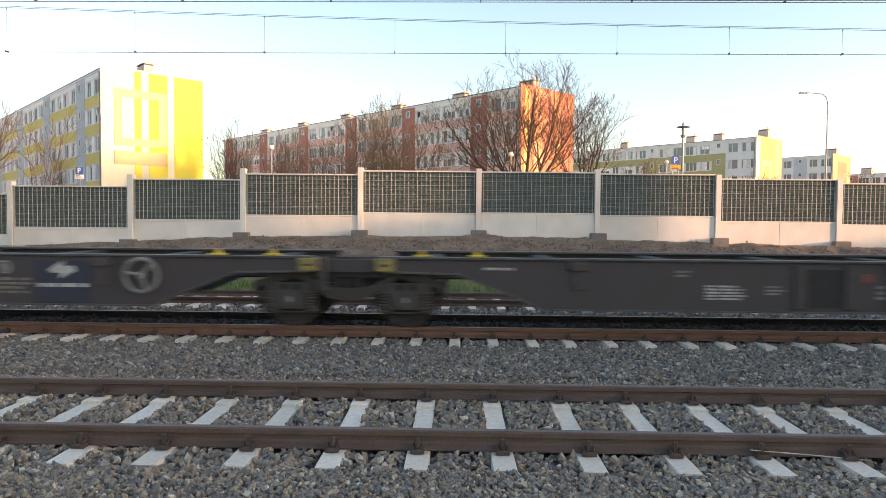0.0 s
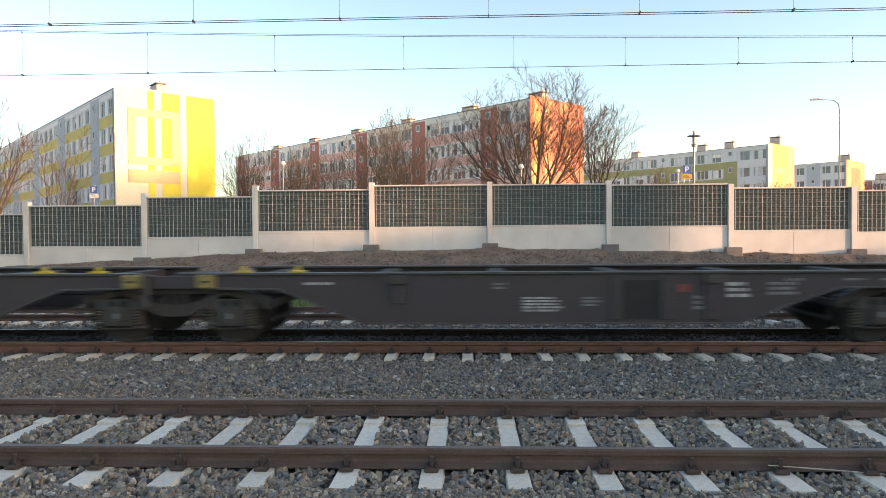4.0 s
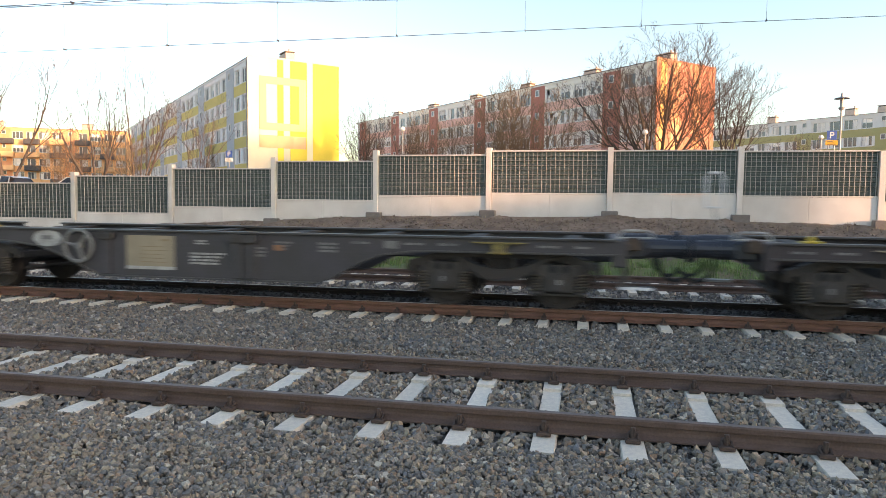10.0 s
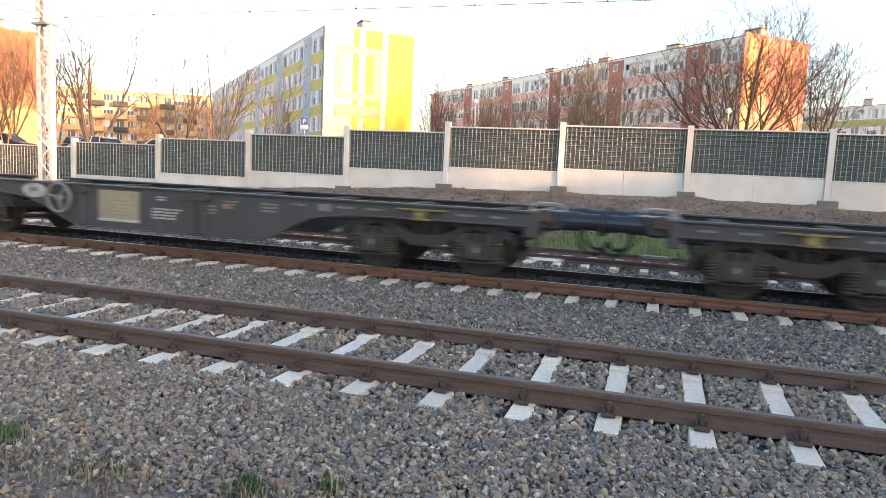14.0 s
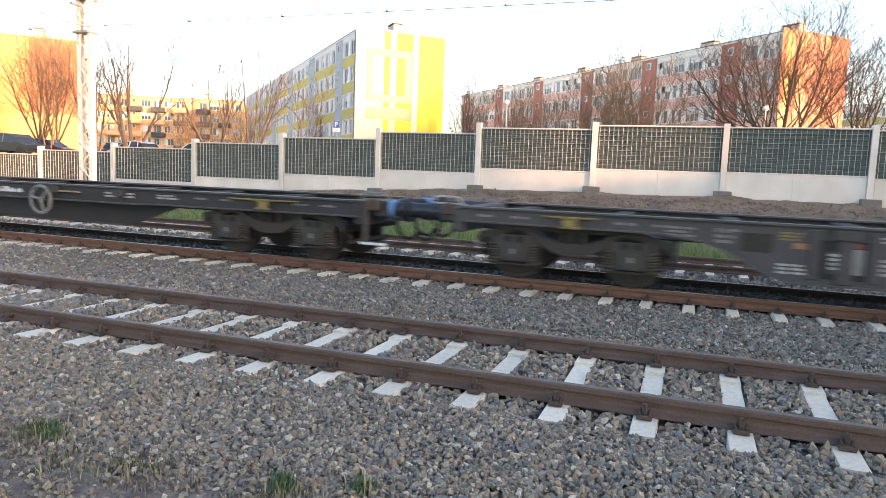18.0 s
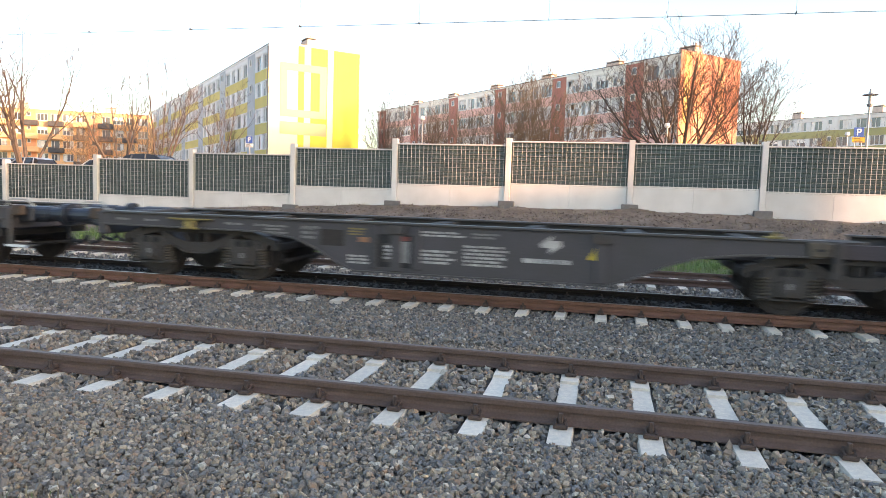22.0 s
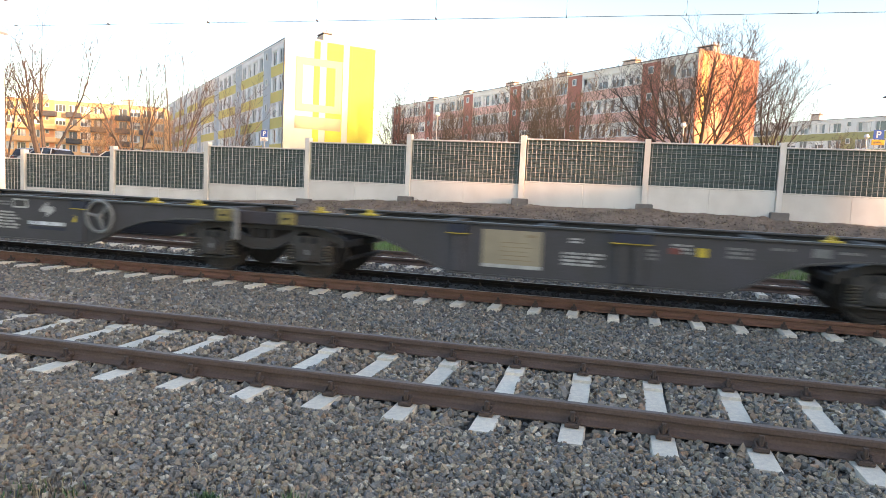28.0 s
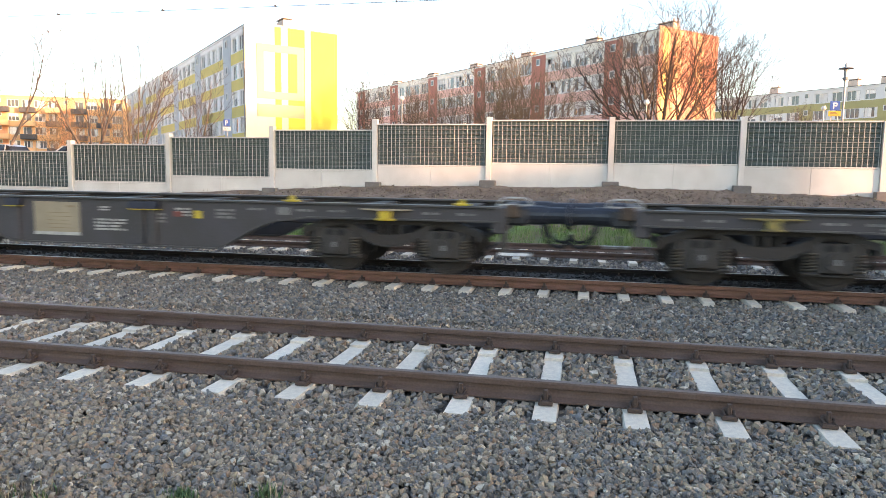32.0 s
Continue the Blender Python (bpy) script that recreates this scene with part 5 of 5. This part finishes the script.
red = block("long five-storey block with pink spandrels and brick-red stair bays", (7.0, 63.6), 2.35, 65, 8.6, Z0, ZT, (2, 4), "render_pink", "render_stone", "render_red", 2, chimneys=(3, 13.2, 24.6, 35.9, 47.3, 58.6))
gable_field(red, 8.6, 0, 1, -.4, H1 + .42, "render_orange", "salmon gable wall")
gable_field(red, 8.6, .03, .13, -.4, H1 + .25, "render_gold", "pale golden stripe", .06)
gable_field(red, 8.6, .22, .36, -.4, H1 + .25, "render_peach", "peach stripe", .06)
gable_field(red, 8.6, .60, .72, -.4, H1 + .25, "render_peach", "peach stripe", .06)
grn = block("block of flats with moss-green lower fields and a golden gable", (44.1, 96.5), 2.34, 38, 9.3, Z0, ZT - .6, (2, 4), "render_lime", "render_pale", "render_lime", 3, field="render_pale", chimneys=(1.0, 8.0, 12.6, 25), bay=2.1, stair_top="render_pale", cw=.75)
H2 = H1 - .6
gable_field(grn, 9.3, 0, 1, -.4, H2 + .42, "render_gold", "golden gable wall")
gable_field(grn, 9.3, 0, .12, -.4, H2 + .25, "render_cream", "cream edge stripe", .06)
gable_field(grn, 9.3, .70, .92, -.4, H2 + .25, "render_apricot", "apricot stripe", .06)
for u0, u1, a, b2 in ((.2, .6, 8.9, 9.6), (.2, .28, -.4, 8.9), (.52, .6, -.4, 8.9)):
    gable_field(grn, 9.3, u0, u1, a, b2, "render_sand", "sand-coloured frame stripe", .06)
gry = block("pale grey block of flats with a salmon gable", (69.9, 123.8), 2.34, 24, 9.8, Z0, ZT - .3, (2, 3), "render_pale", "render_pale", "render_grey", 4, chimneys=(2,))
gable_field(gry, 9.8, 0, 1, -.4, H1 + .12, "render_peach", "peach gable wall")
gable_field(gry, 9.8, .25, .75, -.4, H1 - 1.2, "render_orange", "salmon field", .06)
low = block("distant low reddish block of flats", (97, 128), 2.34, 30, 10, Z0, 12.4, (3, 4), "render_pink", "render_pale", "render_red", 5, 4, chimneys=(3, 18))
gable_field(low, 10, 0, 1, -.4, 11.1, "render_orange", "salmon gable wall")
lft = block("block of flats with a peach and yellow gable in evening sun", (-74.6, 51), 2.34, 30, 9.4, Z0, ZT, (2, 4), "render_olive", "render_white", "render_grey", 6, chimneys=(3,))
gable_field(lft, 9.4, 0, 1, -.4, H1 + .42, "render_amber", "amber gable wall")
# Deeper orange upper field, with the trees' shadow put into its colour.
gable_field(lft, 9.4, .45, 1, 5.1, H1 + .25, "render_tangerine", "salmon field", .06)
gable_field(lft, 9.4, .3, 1, -.4, 5.0, "render_gold", "golden lower field", .06)
bal = block("long block of flats in evening sun, some balconies darkened as shaded", (-90, 118), math.atan2(-.49, -.87), 44, 10, Z0, ZT, (4,), "render_apricot", "render_apricot", "render_peach", 7, chimneys=(8, 24))
# Dark boxes among the first four columns stand in for shadowed balconies.
for i in range(8):
    for s in range(4):
        part("balcony", Mesh().box(2.2 + i * 4.4, 4.8 + i * 4.4, .09, 1.3, 2.6 + s * 2.55, 3.6 + s * 2.55, .03), "roofing" if (i < 4 and (i + s) % 2 == 0) or (i * 3 + s) % 5 == 0 else "render_apricot", bal, "balcony box")


# ---- trees ----
def tree(label, x, y, z, height, width, seed, bark, stems=5, kids=(8, 6, 5), fan=.75, low=.22, name="tree", angle=.62, stem_r=.011, twig_r=.010, lift=.10, lean=0.0, bole=0.0):
    """A bare tree: stems fan out of a short bole, every limb bends up and carries side shoots on all sides, down to fine twigs.
    kids: shoots on each stem, limb, branch (and twig); fan: how far the stems lean out; angle: of the shoots, in radians."""
    rng = random.Random(seed)
    trunk, crown = Mesh(), Mesh()

    def grow(p, d, length, r, level):
        segs = (6, 4, 3, 2, 2)[level]
        pts, rad = [p], [r]
        for i in range(segs):
            wob = .05 if level < 2 else .085
            d = (d + Vector((rng.gauss(0, wob), rng.gauss(0, wob), rng.gauss(lift, .05)))).normalized()
            p = p + d * (length / segs)
            pts.append(p)
            rad.append(max(twig_r * (.6 if level == len(kids) else .8), r * (1 - .8 * (i + 1) / segs)))
        (trunk if level < 2 else crown).tube(pts, rad, (7, 5, 4, 3, 3)[level])
        if level >= len(kids):
            return
        n = max(2, kids[level] + rng.randint(-1, 1))
        turn = rng.uniform(0, 6.283)
        for k in range(n):
            begin = low if level == 0 else .15
            f = min(.985, begin + (1 - begin) * (k + rng.uniform(.1, .9)) / n)
            i = min(int(f * segs), segs - 1)
            q = pts[i].lerp(pts[i + 1], f * segs - i)
            axis = (pts[i + 1] - pts[i]).normalized()
            u = axis.orthogonal().normalized()
            a = turn + k * 2.4 + rng.uniform(-.4, .4)
            side = u * math.cos(a) + axis.cross(u) * math.sin(a)
            th = angle * rng.uniform(.7, 1.35)
            nd = (axis * math.cos(th) + side * math.sin(th) + Vector((0, 0, .08))).normalized()
            grow(q, nd, length * (.66 - .36 * f) * rng.uniform(.75, 1.2), max(twig_r, rad[i] * .55), level + 1)

    if bole:
        trunk.tube([Vector((0, 0, -.2)), Vector((.03, 0, bole * .6)), Vector((0, 0, bole + .15))], [height * stem_r * 2.0, height * stem_r * 1.6, height * stem_r * 1.5], 9)
    for k in range(stems):
        a = k * 2.4 + seed
        tilt = fan * ((k + .5) / stems) ** .6 * rng.uniform(.85, 1.1)
        d = Vector((math.sin(tilt) * math.cos(a) + lean, math.sin(tilt) * math.sin(a), math.cos(tilt)))
        off = .04 if bole else .16
        grow(Vector((math.cos(a) * off, math.sin(a) * off, bole - .1 if bole else -.2)), d.normalized(), height * rng.uniform(.72, .88), height * stem_r * rng.uniform(.7, 1.1), 0)
    for m in (trunk, crown):
        m.v = [Vector(v) for v in m.v]
    allv = trunk.v + crown.v
    zm = sorted(v.z for v in allv)[int(len(allv) * .995)]
    rs = sorted(abs(v.x) for v in allv)[int(len(allv) * .985)]
    kz, kr = height / zm, width / 2 / rs
    for m in (trunk, crown):
        m.v = [(v.x * kr, v.y * kr, v.z * kz) for v in m.v]
    t = thing(name, label, "tree" if name == "tree" else "shrub", pose(x, y, z), "bare trees behind the barrier")
    part("trunk", trunk, bark, t, "trunk and main limbs")
    part("crown", crown, bark, t, "bare fine twigs")
    return t


SLIM = dict(stems=3, kids=(7, 4, 4), fan=.55, low=.3, angle=.62, stem_r=.009, twig_r=.010, lift=.07)
FULL = dict(stems=8, kids=(9, 7, 5, 2), fan=.9, low=.2, bole=1.9, twig_r=.009, stem_r=.014)
BUSH = dict(stems=7, kids=(8, 7, 5), fan=1.0, low=.12, name="shrub", stem_r=.007, twig_r=.0095)
LIMB = dict(stems=4, kids=(6, 5, 4), fan=.6, low=.3, angle=.55, stem_r=.017, twig_r=.02, lift=.05)
tree("large bare spreading tree in front of a salmon gable", 5.4, 45, 1.5, 11.4, 12.4, 5, "bark", **FULL)
tree("bare spreading tree beside the salmon gable", 10.4, 48, 1.6, 10.6, 8.4, 17, "bark", stems=6, kids=(8, 6, 5, 2), fan=.75, low=.2, bole=1.4, twig_r=.009)
tree("broad bare bush with ochre twigs before the long block", -4.4, 50, 1.6, 9.4, 9.6, 9, "bark_red", stems=9, kids=(10, 8, 6), fan=1.0, low=.1, name="shrub", stem_r=.008, twig_r=.013)
tree("bare ochre bush before the long block", -9.2, 52, 1.6, 7.2, 6.5, 10, "bark_red", **BUSH)
tree("reddish bare shrub lit by low sun", -13.2, 54, 1.6, 8.2, 4.4, 12, "bark_red", **BUSH)
tree("dark bare tree beside the yellow gable", -20.5, 60, 1.6, 10.0, 5.0, 14, "bark", stems=6, kids=(10, 7, 5), fan=.6, low=.1, twig_r=.012)
tree("dark bare tree between the blocks", -17.5, 66, 1.6, 9.0, 5.0, 15, "bark", stems=6, kids=(10, 7, 5), fan=.6, low=.1, twig_r=.012)
tree("low bare bush beyond the car park", 17.0, 58, 1.6, 6.0, 5, 18, "bark_pale", **BUSH)
tree("tall bare tree with long spreading limbs by the cars", -40.8, 38, 1.7, 11.8, 8.0, 21, "bark_pale", **LIMB)
tree("thin bare tree with upright limbs", -44.3, 38, 1.7, 9.0, 4.2, 22, "bark_pale", **LIMB)
tree("bare forked tree by the parked cars", -32.9, 38, 1.7, 9.2, 5.8, 43, "bark_pale", **LIMB)
tree("leaning bare tree before the yellow block", -29.6, 38, 1.7, 9.4, 6.2, 24, "bark_pale", lean=.25, **LIMB)
tree("slender bare tree before the yellow block", -27.0, 41, 1.7, 7.5, 4.5, 25, "bark_pale", lean=.1, **SLIM)
tree("bare tree in low sun", -49.5, 38, 1.7, 10.5, 6, 26, "bark_red", lean=.1, stems=3, kids=(8, 5, 4), fan=.55, low=.3, stem_r=.012, twig_r=.018, lift=.07)
tree("bare reddish tree in low sun before the amber gable", -52.3, 41, 1.7, 11, 8, 27, "bark_red", stems=6, kids=(8, 7, 5), fan=.6, low=.2, bole=1.2)
tree("twiggy bare tree with reddish shoots before the peach gable", -56.5, 43, 1.7, 11.5, 9, 34, "bark_red", stems=6, kids=(8, 6, 5), fan=.65, low=.2, bole=1.2)
for bx, by, bh, seed in ((-46, 60, 7.5, 28), (-40, 66, 7.0, 29), (-52, 58, 6.5, 33)):
    tree("bare ochre shrub before the balconies", bx, by, 1.6, bh, 6, seed, "bark_red", **BUSH)
tree("bare bush beside the far block", 62, 100, 1.6, 8.5, 7, 30, "bark_pale", **BUSH)
tree("bare bush by the distant block", 78, 108, 1.6, 10, 7, 31, "bark_pale", **BUSH)
for bx, by, bh, seed in ((83, 112, 11.5, 35), (89, 113, 10.5, 36), (95, 114, 11, 37)):
    tree("bare tree before the distant low block", bx, by, 1.6, bh, 7, seed, "bark_pale", **BUSH)
tree("bare bush before the green block", 37, 80, 1.6, 6.5, 6, 32, "bark", **BUSH)


# ---- lamps and signs ----
def street_lamp(x, y, z, top, arm):
    t = thing("street_lamp", "tall grey curved street lamp", "street lamp", pose(x, y, z))
    h = top - z
    part("pole", Mesh().tube([(0, 0, 0), (0, 0, h * .5), (0, 0, h - .9), (-.12, 0, h - .35), (-.5, 0, h - .05), (-arm + .4, 0, h + .05)], [.085, .065, .045, .04, .035, .03], 8), "lamp_grey", t, "tapered bent pole")
    part("lantern", Mesh().prism([(-arm - .35, h - .02), (-arm - .25, h + .1), (-arm + .35, h + .12), (-arm + .42, h + .0)], -.13, .13, "y"), "lamp_grey", t, "flat lantern")


street_lamp(32.2, 55, 1.6, 12.9, 2.1)
street_lamp(52.0, 75, 1.6, 13.2, .7)
street_lamp(53.4, 78, 1.6, 12.2, 1.0)
sq = thing("street_lamp", "lamp post with two stacked flat discs", "street lamp", pose(15.2, 40, 1.6))
part("pole", Mesh().cyl((0, 0), .07, 0, 6.2, "z", 10, .05), "lamp_grey", sq)
part("upper_disc", Mesh().cyl((0, 0), .42, 6.25, 6.30, "z", 20, .36).cyl((0, 0), .1, 6.33, 6.6, "z", 10, .04), "lamp_grey", sq, "flat grey disc")
part("lower_disc", Mesh().cyl((0, 0), .12, 5.6, 5.75, "z", 16, .17).cyl((0, 0), .09, 5.75, 6.25, "z", 12, .1), "lamp_grey", sq, "lamp body")


def path_lamp(x, y, z, top):
    t = thing("path_lamp", "small pale globe lamp on a thin post", "street lamp", pose(x, y, z))
    part("post", Mesh().cyl((0, 0), .05, 0, top - z - .3, "z", 8), "lamp_grey", t)
    part("globe", Mesh().cyl((0, 0), .1, top - z - .3, top - z - .2, "z", 10, .2).cyl((0, 0), .2, top - z - .2, top - z, "z", 10, .12), "frame", t, "pale lamp head")


path_lamp(-12.3, 44, 1.6, 7.0)
path_lamp(4.4, 42, 1.6, 6.4)
path_lamp(17.8, 52, 1.6, 6.9)


def parking_sign(x, y, z, zs, plate_material, label, two):
    t = thing("parking_sign", label, "road sign", pose(x, y, z))
    h = zs - z
    for px in ((-.16, .16) if two else (0,)):
        part("post", Mesh().cyl((px, .04), .03, 0, h + .26, "z", 8), "lamp_grey", t)
    part("sign_sheet", Mesh().box(-.24, .24, -.02, .0, h - .21, h + .27, .005), "sign_blue", t, "blue square sheet")
    p = Mesh().box(-.10, -.04, -.03, -.02, h - .14, h + .20).box(-.04, .08, -.03, -.02, h + .14, h + .20).box(-.04, .08, -.03, -.02, h - .0, h + .06).box(.06, .11, -.03, -.02, h + .04, h + .16)
    part("letter_p", p, "frame", t, "white letter P")
    part("lower_plate", Mesh().box(-.30, .30, -.02, .0, h - .5, h - .24, .005), plate_material, t, "plate below the sign")
    bar = Mesh()
    for i in range(3):
        bar.box(-.22, .20 - .07 * i, -.026, -.02, h - .46 + i * .07, h - .43 + i * .07)
    part("plate_lettering", bar, "roofing", t)


parking_sign(13.5, 36, 1.6, 5.35, "sign_yellow", "blue parking sign over an orange plate on posts", True)
parking_sign(-23.8, 40, 1.7, 4.8, "frame", "blue parking sign over a white plate", False)


# ---- cars ----
def car(x, y, z, heading, paint, label):
    t = thing("parked_car", label, "car", pose(x, y, z, 0, 0, heading), "cars behind the barrier")
    body = Mesh().prism([(-2.1, .32), (-2.12, .62), (-2.02, .82), (-1.2, .90), (1.15, .88), (2.0, .72), (2.12, .55), (2.08, .30)], -.86, .86, "y")
    part("body", body, paint, t, "painted body")
    arc = [(-1.98, .87), (-1.86, 1.12), (-1.66, 1.33), (-1.3, 1.44), (-.5, 1.48), (.25, 1.43), (.62, 1.26), (1.18, .87)]
    half = lambda z: .82 - .19 * (z - .87) / .61
    cabin = Mesh()
    cabin.add([(x2, sy * half(z2), z2) for sy in (-1, 1) for x2, z2 in arc], [tuple(range(8)), tuple(range(15, 7, -1))] + [(k, k + 8, (k + 1) % 8 + 8, (k + 1) % 8) for k in range(8)])
    part("cabin", cabin, "car_glass", t, "dark glass cabin")
    for wy in (-1, 1):
        for xa, xb, zt in ((1.16, .28, 1.43), (-.32, -.36, 1.47), (-1.28, -1.2, 1.44)):
            part("pillar", Mesh().tube([(xa, wy * .825, .87), (xb, wy * (half(zt) + .005), zt)], .045, 5), paint, t, "body-coloured window pillar")
    skin = Mesh()
    top = [(x2, z2 + .012) for x2, z2 in arc[2:6]]
    skin.add([(x2, sy * (half(z2) + .012), z2) for sy in (-1, 1) for x2, z2 in top] + [(x2, sy * (half(z2) + .012), z2 - .09) for sy in (-1, 1) for x2, z2 in top],
             [(k, k + 1, k + 5, k + 4) for k in range(3)] + [(k + 8, k + 9, k + 1, k) for k in range(3)] + [(k + 4, k + 5, k + 13, k + 12) for k in range(3)])
    part("roof", skin, paint, t, "curved roof skin")
    for wx in (-1.3, 1.3):
        for wy in (-.8, .8):
            part("wheel", Mesh().cyl((wx, .31), .31, wy - .1, wy + .1, "y", 14), "hose", t, "black tyre")
    for wy in (-.62, .62):
        part("tail_light", Mesh().box(-2.14, -2.1, wy - .14, wy + .14, .62, .76), "red", t, "red tail light")
    return t


for x, y, hd, paint, word in ((-50.5, 31, 85, "car_silver", "silver"), (-46.8, 31, 95, "car_dark", "dark blue"), (-41.1, 31, 12, "car_red", "dark red"), (-36.0, 33, 88, "car_dark", "dark blue"), (-33.6, 31, 175, "car_silver", "silver"), (-29.4, 32, 172, "car_white", "white"), (-26.5, 31.2, 178, "car_silver", "silver estate")):
    car(.9 + (x - .9) * 1.22, (y + 4) * 1.22 - 4, 1.715, hd, paint, word + " parked car with its roof above the barrier")

# ---- overhead line ----
def wire(parent, name, label, pts, r):
    return part(name, Mesh().tube(pts, r, 5), "wire", parent, label, None, True)


def messenger(tr, x):
    """Height of the messenger wire over the line: it hangs between masts some 80 m apart."""
    u = ((x - 22 + 41.3) % 82.6) - 41.3
    return (5.91 if tr == 3 else 5.95) + .00055 * u * u


for tr, zc, yy, first, step in ((2, 5.35, YT, -3.8, 2.53), (3, 5.45, sum(RAIL_Y[3]) / 2, -.555, 2.5)):
    ol = thing("overhead_line_%d" % tr, "overhead contact wire hung by droppers from a messenger wire", "overhead wire", None, "", "structure")
    for dy in ((-.05, .05) if tr == 2 else (0,)):
        wire(ol, "contact_wire", "taut contact wire", [(x, yy + dy, zc) for x in range(-120, 121, 20)], .0065)
    wire(ol, "messenger_wire", "sagging messenger wire", [(x, yy, messenger(tr, x)) for x in range(-120, 121, 3)], .0055)
    if tr == 3:
        wire(ol, "second_messenger_wire", "thin wire beside the messenger", [(x, yy + .1, messenger(tr, x) + .06) for x in range(-120, 121, 3)], .005)
    spots = [first + step * k for k in range(-22, 22)] if tr == 2 else [-.555 + 2.5 * k for k in range(0, 14)] + [-.555 - 2.97 * k for k in range(1, 18)]
    for dx in spots:
        zt = messenger(tr, dx)
        d = wire(ol, "dropper", "", [(dx, yy, zc), (dx, yy, zt)], .003)
        part("clamp", Mesh().box(dx - .006, dx + .006, yy - .055, yy + .055, zc - .01, zc + .03), "wire", d)
        part("clamp", Mesh().box(dx - .006, dx + .006, yy - .012, yy + .012, zt - .035, zt + .01), "wire", d)


def mast(x, y, z, h):
    t = thing("catenary_mast", "pale lattice mast of the overhead line in low sun", "mast", pose(x, y, z))
    w = .235
    for sx in (-1, 1):
        part("leg", Mesh().box(sx * w - .07, sx * w + .07, -.10, -.075, 0, h).box(sx * w - .07, sx * w + .07, .075, .10, 0, h).box(*sorted((sx * (w + .045), sx * (w + .07))), -.0745, .0745, 0, h), "mast", t, "steel corner channel")
    n = int(h / .42)
    for i in range(n):
        z0, z1 = i * h / n, (i + 1) * h / n
        s = 1 if i % 2 else -1
        for sy in (-.125, .125):
            part("lattice_bar", Mesh().tube([(-s * w, sy, z0), (s * w, sy, z1)], .024, 4), "mast", t)
    part("base", Mesh().box(-.65, .65, -.55, .55, -.4, .15, .03), "concrete_cap", t, "concrete base")
    arm = Mesh().tube([(.2, -.3, h - 1.9), (.2, -2.3, h - 1.2)], .03, 6).tube([(.2, -.3, h - .7), (.2, -2.3, h - 1.2)], .022, 6).tube([(.2, -.3, h - 2.6), (.2, -2.0, h - 2.5)], .022, 6)
    part("cantilever", arm, "lamp_grey", t, "bracket arm over the far track")
    part("insulator", Mesh().cyl((.2, h - 1.95), .05, -.75, -.3, "y", 10), "lamp_grey", t, "ribbed insulator")
    for z2 in (5.8, 6.9):
        part("mast_band", Mesh().box(-.34, .34, -.25, .25, z2, z2 + .08, .01), "lamp_grey", t, "steel band round the mast")
    return t


mast(-19.25, 14.3, .1, 8.6)
solid("guy_wire", Mesh().tube([(-19.3, 14.3, 5.9), (-24.5, 14.5, 8.8)], .012, 5), "wire", "slanting guy wire of the mast", "overhead wire", None, "", "structure")

dark_car = car(-60, 30, 1.75, 0, "car_dark", "dark blue car driving along behind the barrier")
white_car = car(20, 28, 1.75, 180, "car_white", "white car driving along behind the barrier")
for c in (dark_car, white_car):
    c.name = "moving_car"


# ---- movement ----
def roll_wheels(ws, u):
    """Turns a wheelset as it rolls past."""
    place = ws.matrix_basis.translation.copy()
    at = u + ws.parent.matrix_basis.translation.x + place.x
    rows = [k * .05 for k in range(641) if -19 < at + run(k * .05) < 15]
    if len(rows) < 2:
        return
    rows = ([0.0] if rows[0] > 0 else []) + rows + ([32.0] if rows[-1] < 32 else [])
    start = next(t for t in rows if t > 0 or len(rows) == 1)
    stop = max(t for t in rows if t < 32) if rows[-1] == 32.0 else rows[-1]
    walk(ws, [(t, pose(*place, 0, math.degrees((run(min(max(t, start), stop)) - run(start)) / .46), 0)) for t in rows])


def motions():
    for w, u in WAGONS:
        walk(w, [(t, pose(u + run(t), YT, ZR)) for t in range(0, 33)])
        for ws in w.children_recursive:
            if ws.name.startswith("wheelset"):
                roll_wheels(ws, u)
    walk(dark_car, [(t, pose(-38.1 + 4.75 * (t - 19), 30, 1.715)) for t in range(0, 33, 4)])
    walk(white_car, [(t, pose(-24.1 - 9.2 * (t - 29.6), 28, 1.715, 0, 0, 180)) for t in range(0, 33, 4)])


motions()
